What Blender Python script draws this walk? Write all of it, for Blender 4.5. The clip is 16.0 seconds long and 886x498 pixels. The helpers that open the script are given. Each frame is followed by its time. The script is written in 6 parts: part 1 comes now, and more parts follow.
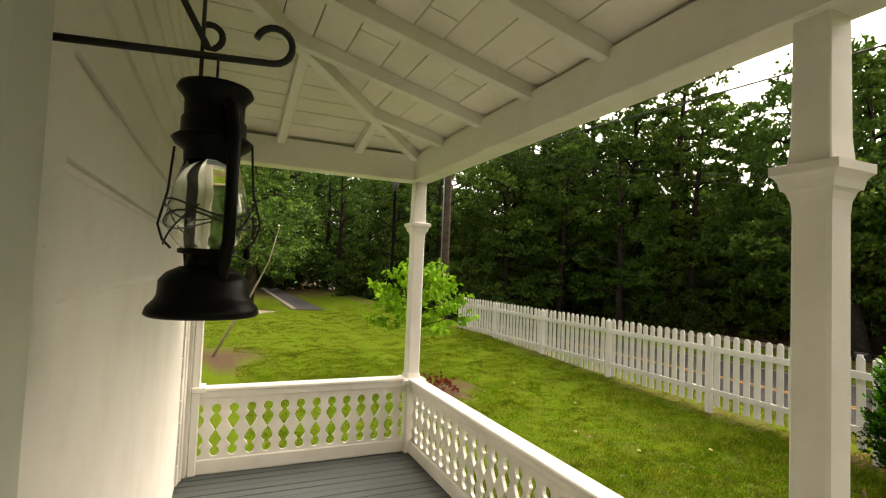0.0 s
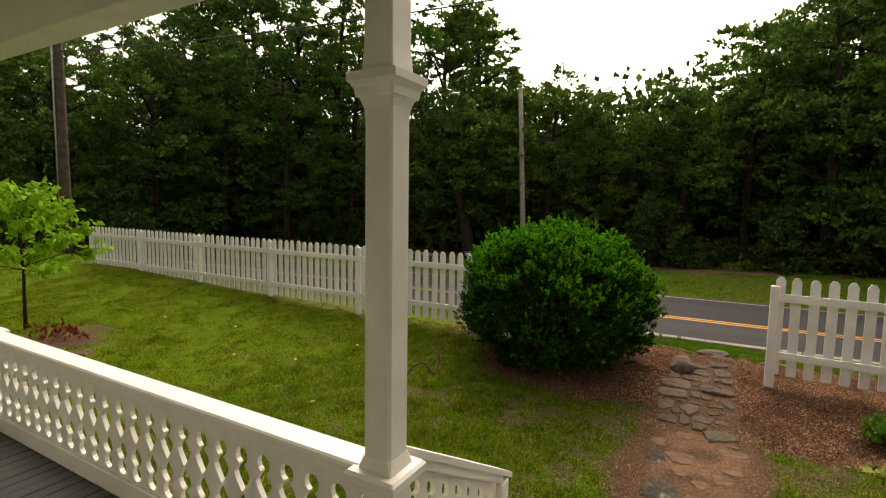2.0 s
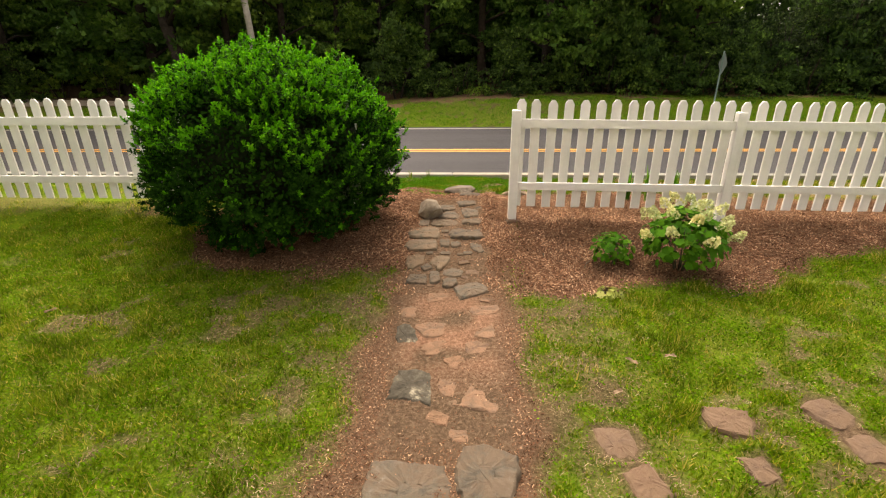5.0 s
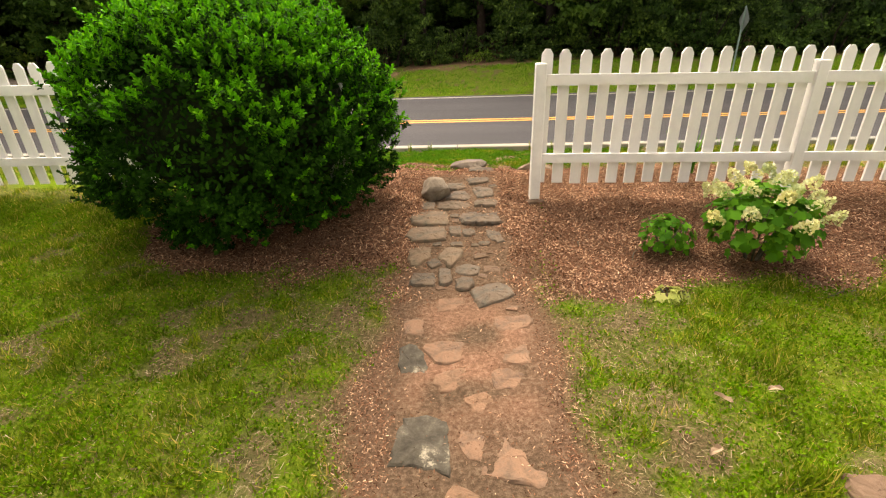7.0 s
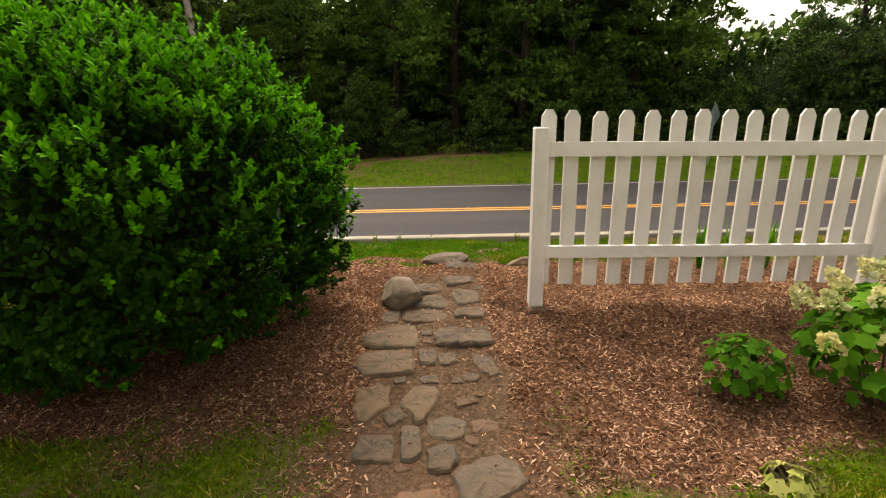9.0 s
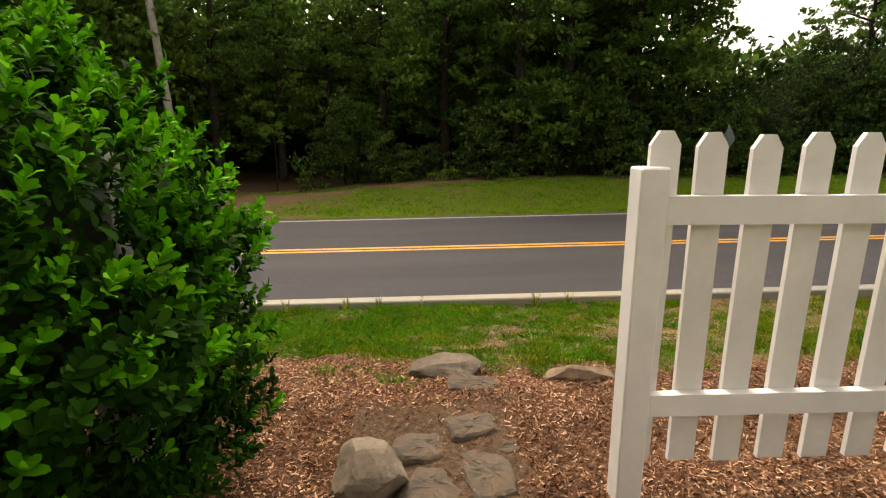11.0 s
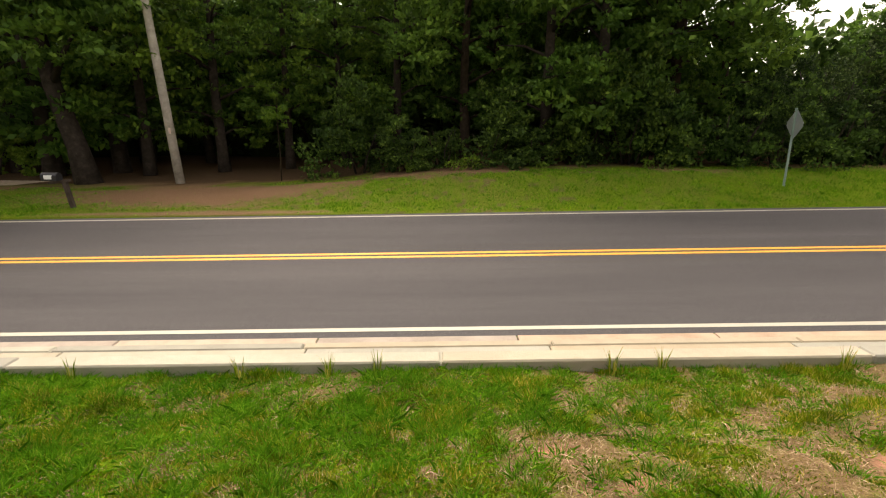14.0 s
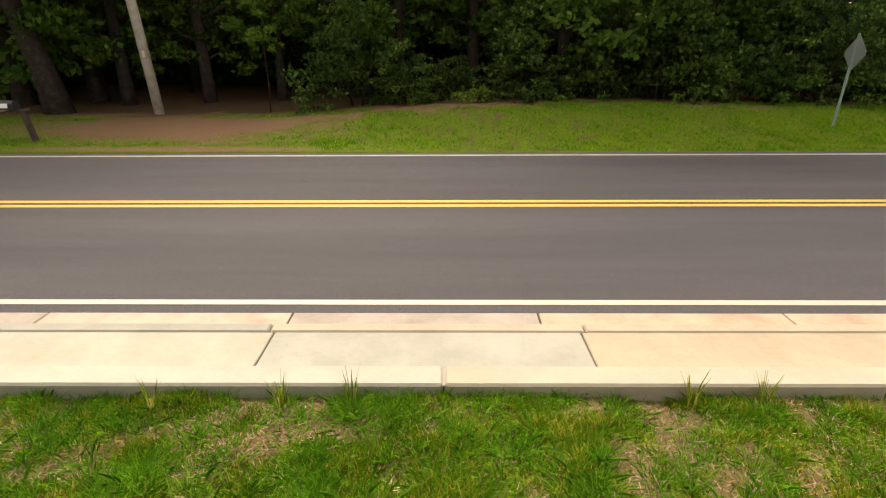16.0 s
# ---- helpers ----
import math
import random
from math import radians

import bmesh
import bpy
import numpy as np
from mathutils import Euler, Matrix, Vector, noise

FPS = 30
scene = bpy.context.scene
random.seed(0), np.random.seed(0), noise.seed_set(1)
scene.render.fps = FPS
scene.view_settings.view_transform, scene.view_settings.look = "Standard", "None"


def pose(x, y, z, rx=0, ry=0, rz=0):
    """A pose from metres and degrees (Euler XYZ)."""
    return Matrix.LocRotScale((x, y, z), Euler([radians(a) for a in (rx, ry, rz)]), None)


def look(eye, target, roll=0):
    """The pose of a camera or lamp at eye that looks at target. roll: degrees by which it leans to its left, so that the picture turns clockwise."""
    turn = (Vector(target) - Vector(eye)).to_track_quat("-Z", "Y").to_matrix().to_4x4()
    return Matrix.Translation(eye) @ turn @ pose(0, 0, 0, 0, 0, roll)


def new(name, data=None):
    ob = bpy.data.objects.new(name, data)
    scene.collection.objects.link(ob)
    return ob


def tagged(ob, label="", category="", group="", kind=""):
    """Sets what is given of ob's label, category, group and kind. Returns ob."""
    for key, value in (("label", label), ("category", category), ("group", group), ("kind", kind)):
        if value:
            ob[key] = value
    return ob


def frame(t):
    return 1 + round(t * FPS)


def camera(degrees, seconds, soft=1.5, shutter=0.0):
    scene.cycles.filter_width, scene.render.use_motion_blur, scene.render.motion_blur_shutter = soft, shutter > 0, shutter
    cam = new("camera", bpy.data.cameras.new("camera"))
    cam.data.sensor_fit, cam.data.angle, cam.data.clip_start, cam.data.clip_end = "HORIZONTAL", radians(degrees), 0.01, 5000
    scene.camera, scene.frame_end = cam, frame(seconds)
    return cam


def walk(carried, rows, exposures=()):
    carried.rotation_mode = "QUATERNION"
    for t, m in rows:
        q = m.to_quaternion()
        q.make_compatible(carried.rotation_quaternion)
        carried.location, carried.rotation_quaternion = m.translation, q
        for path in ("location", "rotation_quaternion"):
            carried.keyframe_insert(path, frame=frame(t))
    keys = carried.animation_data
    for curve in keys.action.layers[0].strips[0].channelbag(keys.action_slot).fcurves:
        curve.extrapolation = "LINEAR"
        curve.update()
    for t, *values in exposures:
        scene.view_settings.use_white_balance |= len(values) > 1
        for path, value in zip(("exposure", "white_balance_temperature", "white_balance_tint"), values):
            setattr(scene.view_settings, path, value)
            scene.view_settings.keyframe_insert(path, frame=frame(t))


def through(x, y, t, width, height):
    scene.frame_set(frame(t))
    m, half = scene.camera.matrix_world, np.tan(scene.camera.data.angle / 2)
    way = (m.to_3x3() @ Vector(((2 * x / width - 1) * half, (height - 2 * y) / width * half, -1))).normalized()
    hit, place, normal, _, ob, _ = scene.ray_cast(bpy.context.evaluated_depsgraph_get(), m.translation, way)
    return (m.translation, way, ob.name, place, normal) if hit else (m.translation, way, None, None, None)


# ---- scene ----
cam = camera(83.6, 16.0, 1.2)
PATH = [
    (0, (-0.096, 0.65, 1.826), (-1.925, 1.456, 1.916), 2.3),
    (0.5, (-0.088, 0.661, 1.817), (-1.89, 1.525, 1.883), 2.3),
    (1, (-0.089, 0.706, 1.804), (-1.803, 1.736, 1.821), 2.3),
    (1.5, (-0.059, 0.779, 1.781), (-1.53, 2.133, 1.721), 1.5),
    (2, (-0.003, 0.922, 1.771), (-0.982, 2.656, 1.587), 0.9),
    (2.5, (0.013, 1.119, 1.734), (-0.433, 3.044, 1.425), 0.8),
    (3, (0.022, 1.392, 1.673), (-0.054, 3.329, 1.18), 1.3),
    (3.5, (0.054, 1.652, 1.636), (0.122, 3.546, 0.998), 0.7),
    (4, (0.094, 1.961, 1.622), (0.064, 3.842, 0.942), -0.4),
    (4.2, (0.094, 2.067, 1.614), (-0.001, 3.941, 0.924), -0.8),
    (6.3, (-0.166, 3.208, 1.473), (-0.18, 4.975, 0.536), -0.4),
    (6.5, (-0.145, 3.288, 1.432), (-0.169, 5.058, 0.501), -1.1),
    (7, (-0.117, 3.479, 1.32), (-0.195, 5.27, 0.434), -1.8),
    (7.5, (-0.143, 3.674, 1.183), (-0.174, 5.483, 0.331), -1.0),
    (8, (-0.122, 3.979, 0.996), (-0.157, 5.834, 0.251), -1.0),
    (8.5, (-0.12, 4.362, 0.936), (-0.23, 6.247, 0.277), -1.0),
    (9, (-0.111, 4.784, 0.967), (-0.085, 6.707, 0.416), -0.9),
    (9.5, (-0.085, 5.26, 0.952), (-0.083, 7.193, 0.439), -0.7),
    (10, (-0.118, 5.707, 0.956), (-0.093, 7.648, 0.472), -0.5),
    (10.2, (-0.125, 5.887, 0.979), (-0.061, 7.831, 0.512), -0.4),
    (12.3, (-0.152, 7.433, 0.9), (-0.084, 9.375, 0.428), -1.2),
    (12.5, (-0.141, 7.548, 0.9), (-0.108, 9.489, 0.421), -0.9),
    (13, (-0.167, 7.79, 0.912), (-0.116, 9.726, 0.413), -0.2),
    (13.5, (-0.198, 8.037, 0.908), (-0.123, 9.967, 0.392), 0.1),
    (14, (-0.178, 8.3, 0.887), (-0.166, 10.231, 0.368), -0.6),
    (14.5, (-0.178, 8.562, 0.868), (-0.223, 10.462, 0.245), 0.1),
    (15, (-0.181, 8.871, 0.852), (-0.219, 10.739, 0.14), 0.5),
    (15.5, (-0.166, 9.168, 0.816), (-0.239, 11.015, 0.054), 1.4),
    (16, (-0.178, 9.47, 0.753), (-0.183, 11.319, -0.009), 0.0),
]
EXPOSURES = [(0.0, 0.25, 7900, 14), (1.0, -0.03, 7900, 14), (1.5, -0.32, 7900, 14), (2.0, -0.42, 7900, 14), (2.5, -0.70, 7900, 14), (3.0, -0.56, 7900, 14), (3.5, -0.05, 7900, 14), (7.0, 0.80, 7900, 14), (7.5, 0.85, 7900, 14), (8.0, 0.72, 7900, 14), (9.0, 0.22, 7900, 14), (9.5, 0.05, 7900, 14), (10.0, 0.04, 7900, 14), (12.5, 0.38, 7900, 14), (13.0, 0.44, 7900, 14), (14.5, 0.58, 7900, 14), (15.5, 0.63, 7900, 14), (16.0, 0.57, 7900, 14)]
walk(cam, [(t, look(eye, target, roll)) for t, eye, target, roll in PATH], EXPOSURES)

# ---- world, sun, exposure ----
SUN_ELEV, SUN_AZ = radians(46), radians(-14)      # azimuth clockwise from +y
world = bpy.data.worlds.new("overcast_sky")
scene.world = world
world.use_nodes = True
wn, wl = world.node_tree.nodes, world.node_tree.links
sky = wn.new("ShaderNodeTexSky")
sky.sky_type, sky.sun_disc = "NISHITA", False
sky.sun_elevation, sky.sun_rotation = SUN_ELEV, SUN_AZ
sky.dust_density, sky.air_density = 7.0, 1.0
grey = wn.new("ShaderNodeHueSaturation")
grey.inputs["Saturation"].default_value = 0.22
grey.inputs["Value"].default_value = 2.45
wl.new(sky.outputs[0], grey.inputs["Color"])
wl.new(grey.outputs[0], wn["Background"].inputs["Color"])
wn["Background"].inputs["Strength"].default_value = 0.15
sun = new("sun", bpy.data.lights.new("sun", "SUN"))
sun.data.energy, sun.data.angle, sun.data.color = 0.5, radians(40), (1.0, 0.94, 0.84)
sun_way = Vector((math.sin(SUN_AZ) * math.cos(SUN_ELEV), math.cos(SUN_AZ) * math.cos(SUN_ELEV), math.sin(SUN_ELEV)))
sun.matrix_world = look(tuple(sun_way * 60), (0, 0, 0))


# ---- small tools ----
def part(name, bm, material, parent=None, label=""):
    """One mesh object from a bmesh, under a thing or a part."""
    me = bpy.data.meshes.new(name)
    bm.to_mesh(me)
    bm.free()
    return part_of(name, me, material, parent, label)


def part_of(name, me, material, parent=None, label=""):
    if material is not None and not me.materials:
        me.materials.append(material)
    ob = new(name, me)
    if parent is not None:
        ob.parent = parent
    if label:
        ob["label"] = label
    return ob


def empty(name, m=None):
    ob = new(name)
    if m is not None:
        ob.matrix_world = m
    return ob


def add_box(bm, lo, hi, bev=0.0, m=None):
    """A box between two corners, with its edges bevelled."""
    lo, hi = Vector(lo), Vector(hi)
    size, mid = hi - lo, (hi + lo) / 2
    got = bmesh.ops.create_cube(bm, size=1.0, matrix=Matrix.Translation(mid) @ Matrix.Diagonal((*size, 1)))
    vs = got["verts"]
    if bev > 0:
        es = list({e for v in vs for e in v.link_edges})
        r = bmesh.ops.bevel(bm, geom=es, offset=bev, segments=1, affect="EDGES", profile=0.5)
        vs = list({v for f in r["faces"] for v in f.verts} | {v for v in vs if v.is_valid})
    if m is not None:
        bmesh.ops.transform(bm, matrix=m, verts=vs)
    return vs


def box(lo, hi, bev=0.0, m=None):
    bm = bmesh.new()
    add_box(bm, lo, hi, bev, m)
    return bm


def add_lathe(bm, profile, steps=24, m=Matrix.Identity(4)):
    """A body of revolution from (radius, height) pairs."""
    rings = []
    for r, z in profile:
        rings.append([bm.verts.new(m @ Vector((r * math.cos(a), r * math.sin(a), z))) for a in np.arange(steps) * math.tau / steps])
    for a, b in zip(rings, rings[1:]):
        for i in range(steps):
            f = bm.faces.new((a[i], a[(i + 1) % steps], b[(i + 1) % steps], b[i]))
            f.smooth = True
    return rings


def add_tube(bm, points, radii, steps=8, caps=True):
    """A round bar along points."""
    points = [Vector(p) for p in points]
    if not hasattr(radii, "__len__"):
        radii = [radii] * len(points)
    rings, side = [], None
    for i, p in enumerate(points):
        d = (points[min(i + 1, len(points) - 1)] - points[max(i - 1, 0)]).normalized()
        if side is None:
            side = d.orthogonal().normalized()
        side = (side - d * side.dot(d)).normalized()
        up = d.cross(side)
        rings.append([bm.verts.new(p + radii[i] * (math.cos(a) * side + math.sin(a) * up)) for a in np.arange(steps) * math.tau / steps])
    for a, b in zip(rings, rings[1:]):
        for k in range(steps):
            f = bm.faces.new((a[k], a[(k + 1) % steps], b[(k + 1) % steps], b[k]))
            f.smooth = True
    if caps:
        bm.faces.new(rings[0][::-1])
        bm.faces.new(rings[-1])


def add_prism(bm, outline, depth, m=Matrix.Identity(4)):
    """A flat outline in x and z, given its thickness along y."""
    front = [bm.verts.new(m @ Vector((x, -depth / 2, z))) for x, z in outline]
    back = [bm.verts.new(m @ Vector((x, depth / 2, z))) for x, z in outline]
    bm.faces.new(front)
    bm.faces.new(back[::-1])
    n = len(outline)
    for i in range(n):
        bm.faces.new((front[(i + 1) % n], front[i], back[i], back[(i + 1) % n]))


def raw_mesh(name, verts, faces, smooth=False):
    me = bpy.data.meshes.new(name)
    me.from_pydata(np.asarray(verts, float).tolist(), [], [tuple(int(i) for i in f) for f in faces])
    if smooth:
        me.polygons.foreach_set("use_smooth", [True] * len(me.polygons))
    me.update()
    return me


def even_mesh(name, verts, per):
    """A mesh of separate faces with the same number of corners each, quickly."""
    n = len(verts)
    me = bpy.data.meshes.new(name)
    me.vertices.add(n)
    me.vertices.foreach_set("co", np.asarray(verts, np.float32).ravel())
    me.loops.add(n)
    me.loops.foreach_set("vertex_index", np.arange(n, dtype=np.int32))
    me.polygons.add(n // per)
    me.polygons.foreach_set("loop_start", np.arange(0, n, per, dtype=np.int32))
    me.update(calc_edges=True)
    me.validate()
    return me


LAT = np.random.RandomState(5).rand(256, 256)


def noise2(x, y, scale, seed=0):
    """Smooth lattice noise from 0 to 1, for arrays."""
    x, y = np.asarray(x, float) * scale + 17.3 * seed, np.asarray(y, float) * scale + 41.7 * seed
    i, j = np.floor(x).astype(int), np.floor(y).astype(int)
    u, v = x - i, y - j
    u, v = u * u * (3 - 2 * u), v * v * (3 - 2 * v)
    g = lambda a, b: LAT[a % 256, b % 256]
    return (g(i, j) * (1 - u) + g(i + 1, j) * u) * (1 - v) + (g(i, j + 1) * (1 - u) + g(i + 1, j + 1) * u) * v


def ramp01(v, lo, hi):
    t = np.clip((np.asarray(v, float) - lo) / (hi - lo), 0, 1)
    return t * t * (3 - 2 * t)


# ---- materials ----
def nodes_of(name):
    mat = bpy.data.materials.new(name)
    mat.use_nodes = True
    return mat, mat.node_tree.nodes, mat.node_tree.links, mat.node_tree.nodes["Principled BSDF"]


def tex_noise(n, l, scale, detail=5.0, rough=0.6, stretch=None, kind="Object"):
    co = n.new("ShaderNodeTexCoord")
    out = co.outputs[kind]
    if stretch:
        mp = n.new("ShaderNodeMapping")
        mp.inputs["Scale"].default_value = stretch
        l.new(out, mp.inputs["Vector"])
        out = mp.outputs[0]
    t = n.new("ShaderNodeTexNoise")
    t.inputs["Scale"].default_value, t.inputs["Detail"].default_value, t.inputs["Roughness"].default_value = scale, detail, rough
    l.new(out, t.inputs["Vector"])
    return t.outputs["Fac"]


def ramp(n, l, fac, stops):
    r = n.new("ShaderNodeValToRGB")
    e = r.color_ramp.elements
    while len(e) < len(stops):
        e.new(0.5)
    for k, (p, c) in enumerate(stops):
        e[k].position, e[k].color = p, (*c, 1)
    l.new(fac, r.inputs["Fac"])
    return r.outputs["Color"]


def mix(n, l, fac, a, b, how="MIX"):
    m = n.new("ShaderNodeMix")
    m.data_type, m.blend_type = "RGBA", how
    for sock, v in ((m.inputs["Factor"], fac), (m.inputs["A"], a), (m.inputs["B"], b)):
        if isinstance(v, (int, float)):
            sock.default_value = v
        elif isinstance(v, tuple):
            sock.default_value = (*v, 1)
        else:
            l.new(v, sock)
    return m.outputs["Result"]


def bump(n, l, bsdf, height, strength, dist):
    b = n.new("ShaderNodeBump")
    b.inputs["Strength"].default_value, b.inputs["Distance"].default_value = strength, dist
    l.new(height, b.inputs["Height"])
    l.new(b.outputs[0], bsdf.inputs["Normal"])


def painted(name, base, worn, dirt, rough=0.55, worn_at=0.66, grain=(1, 1, 1)):
    """Old brush-painted wood: faint grain, chips down to the wood, grime."""
    mat, n, l, p = nodes_of(name)
    big = tex_noise(n, l, 1.7, 4)
    fine = tex_noise(n, l, 22, 6, 0.7, grain)
    c = mix(n, l, big, base, tuple(v * 0.86 for v in base))
    spots = tex_noise(n, l, 9, 8, 0.72)
    chips = ramp(n, l, spots, [(worn_at, (0, 0, 0)), (worn_at + 0.03, (1, 1, 1))])
    c = mix(n, l, chips, c, worn)
    grime = ramp(n, l, tex_noise(n, l, 3.5, 6, 0.7), [(0.45, (0, 0, 0)), (0.8, (0.5, 0.5, 0.5))])
    c = mix(n, l, grime, c, dirt)
    ri = n.new("ShaderNodeObjectInfo")
    tone = ramp(n, l, ri.outputs["Random"], [(0, (0.93, 0.925, 0.91)), (1, (1, 1, 1))])
    c = mix(n, l, 1.0, c, tone, "MULTIPLY")
    l.new(c, p.inputs["Base Color"])
    p.inputs["Roughness"].default_value = rough
    bump(n, l, p, fine, 0.25, 0.004)
    return mat


def leafy(name, dark, light, tip=None, gloss=0.45, through=0.35, patch=0.25, shine=0.2, low=(0.6, 0.66, 0.62), high=(1.0, 1.0, 1.0)):
    """Leaves that differ from one to the next and let some light through."""
    mat, n, l, p = nodes_of(name)
    geo = n.new("ShaderNodeNewGeometry")
    c = ramp(n, l, geo.outputs["Random Per Island"], [(0.0, dark), (0.75, light), (1.0, tip or light)])
    big = tex_noise(n, l, patch, 3)
    c = mix(n, l, 1.0, c, ramp(n, l, big, [(0.34, low), (0.66, high)]), "MULTIPLY")
    oi = n.new("ShaderNodeObjectInfo")
    c = mix(n, l, 1.0, c, ramp(n, l, oi.outputs["Random"], [(0, (0.7, 0.8, 0.72)), (0.5, (1, 1, 1)), (1, (1.0, 0.93, 0.72))]), "MULTIPLY")
    l.new(c, p.inputs["Base Color"])
    p.inputs["Roughness"].default_value, p.inputs["Specular IOR Level"].default_value = gloss, shine
    tr = n.new("ShaderNodeBsdfTranslucent")
    l.new(c, tr.inputs["Color"])
    mx = n.new("ShaderNodeMixShader")
    mx.inputs[0].default_value = through
    out = n["Material Output"]
    l.new(p.outputs[0], mx.inputs[1])
    l.new(tr.outputs[0], mx.inputs[2])
    l.new(mx.outputs[0], out.inputs["Surface"])
    return mat


def rocky(name, tones, rough=0.9, scale=6, lichen=None, dirt=None):
    mat, n, l, p = nodes_of(name)
    f = tex_noise(n, l, scale, 9, 0.68)
    c = ramp(n, l, f, [(0.3, tones[0]), (0.52, tones[1]), (0.72, tones[2])])
    oi = n.new("ShaderNodeObjectInfo")
    c = mix(n, l, 1.0, c, ramp(n, l, oi.outputs["Random"], [(0, (0.72, 0.72, 0.74)), (0.6, (1, 1, 1)), (1, (1.0, 0.86, 0.74))]), "MULTIPLY")
    if lichen:
        m = ramp(n, l, tex_noise(n, l, 5, 7, 0.75), [(0.58, (0, 0, 0)), (0.64, (0.8, 0.8, 0.8))])
        c = mix(n, l, m, c, lichen)
    if dirt:
        m = ramp(n, l, tex_noise(n, l, 7, 8, 0.75), [(0.38, (0, 0, 0)), (0.56, (0.9, 0.9, 0.9))])
        c = mix(n, l, m, c, dirt)
    l.new(c, p.inputs["Base Color"])
    p.inputs["Roughness"].default_value, p.inputs["Specular IOR Level"].default_value = rough, 0.08
    bump(n, l, p, tex_noise(n, l, scale * 5, 8, 0.7), 0.6, 0.012)
    return mat


def plain(name, col, rough=0.5, metal=0.0, vary=0.12, scale=14):
    mat, n, l, p = nodes_of(name)
    f = tex_noise(n, l, scale, 6)
    l.new(mix(n, l, f, tuple(min(1, v * (1 + vary)) for v in col), tuple(v * (1 - vary) for v in col)), p.inputs["Base Color"])
    p.inputs["Roughness"].default_value, p.inputs["Metallic"].default_value = rough, metal
    bump(n, l, p, tex_noise(n, l, scale * 4, 5), 0.15, 0.003)
    return mat


WHITE = painted("white_porch_paint", (0.80, 0.775, 0.70), (0.34, 0.29, 0.22), (0.55, 0.52, 0.42), 0.5, 0.71, (1, 1, 6))
CEIL = painted("white_ceiling_paint", (0.78, 0.74, 0.64), (0.16, 0.12, 0.08), (0.55, 0.50, 0.38), 0.6, 0.68, (4, 1, 1))
FENCE = painted("weathered_fence_paint", (0.74, 0.72, 0.68), (0.42, 0.40, 0.36), (0.44, 0.43, 0.39), 0.6, 0.69, (1, 1, 8))
FLOORP = painted("grey_floor_paint", (0.066, 0.082, 0.078), (0.17, 0.17, 0.16), (0.06, 0.065, 0.06), 0.42, 0.72, (1, 8, 1))
# door trim: the white taken darker, with porch shade put into its colour
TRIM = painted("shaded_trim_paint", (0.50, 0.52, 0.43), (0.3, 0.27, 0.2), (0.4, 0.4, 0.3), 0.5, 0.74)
BLACK = plain("black_enamel", (0.004, 0.004, 0.004), 0.38, 0.0, 0.3)
BLACK.node_tree.nodes["Principled BSDF"].inputs["Specular IOR Level"].default_value = 0.12
IRON = plain("black_wrought_iron", (0.006, 0.0055, 0.005), 0.55, 0.0, 0.3)
RUST = plain("rusted_iron", (0.10, 0.045, 0.022), 0.85, 0.1, 0.5, 30)
STONE = rocky("field_stone", ((0.055, 0.039, 0.025), (0.115, 0.083, 0.055), (0.175, 0.132, 0.090)), scale=9, lichen=(0.20, 0.162, 0.110), dirt=(0.140, 0.090, 0.057))
BOULDER = rocky("boulder_stone", ((0.10, 0.078, 0.056), (0.19, 0.152, 0.112), (0.28, 0.23, 0.175)), lichen=(0.30, 0.26, 0.20))
GREYSLAB = rocky("grey_slab_stone", ((0.052, 0.046, 0.035), (0.113, 0.099, 0.077), (0.182, 0.163, 0.129)), scale=12, lichen=(0.22, 0.198, 0.155), dirt=(0.106, 0.076, 0.052))
MOSSY = rocky("mossy_stone", ((0.060, 0.052, 0.036), (0.118, 0.100, 0.072), (0.185, 0.158, 0.115)), scale=9, lichen=(0.105, 0.100, 0.028), dirt=(0.135, 0.092, 0.060))
DUSTY = rocky("dusty_stone", ((0.085, 0.060, 0.042), (0.145, 0.098, 0.067), (0.215, 0.152, 0.108)), scale=11, dirt=(0.190, 0.112, 0.070))
FLAG = rocky("red_flagstone", ((0.075, 0.050, 0.034), (0.140, 0.094, 0.066), (0.20, 0.14, 0.10)), scale=9, dirt=(0.12, 0.078, 0.05))
LICHEN = rocky("lichened_stone", ((0.034, 0.029, 0.021), (0.074, 0.064, 0.047), (0.15, 0.13, 0.098)), scale=9, lichen=(0.30, 0.265, 0.195))
CONC = rocky("pale_concrete", ((0.244, 0.234, 0.190), (0.284, 0.275, 0.226), (0.320, 0.310, 0.256)), 0.85, 2.0)
CONCDARK = rocky("aged_concrete", ((0.24, 0.22, 0.17), (0.34, 0.31, 0.25), (0.40, 0.37, 0.30)), 0.9, 3.0)
GUTTER = rocky("stained_gutter_concrete", ((0.25, 0.21, 0.17), (0.33, 0.285, 0.235), (0.38, 0.335, 0.28)), 0.9, 2.5)
BARK = rocky("bark", ((0.016, 0.012, 0.009), (0.034, 0.027, 0.021), (0.06, 0.05, 0.04)), 0.95, 5)
POLEWOOD = rocky("grey_pole_wood", ((0.20, 0.18, 0.155), (0.32, 0.30, 0.265), (0.42, 0.395, 0.355)), 0.85, 4)
POLEDARK = rocky("creosoted_pole_wood", ((0.045, 0.033, 0.026), (0.085, 0.065, 0.052), (0.12, 0.095, 0.08)), 0.9, 4)
STEM = plain("green_stem", (0.06, 0.055, 0.03), 0.8)
WIRE = plain("dark_cable", (0.02, 0.02, 0.02), 0.6)
GALV = plain("dull_galvanised_steel", (0.30, 0.33, 0.33), 0.5, 0.6, 0.15, 8)
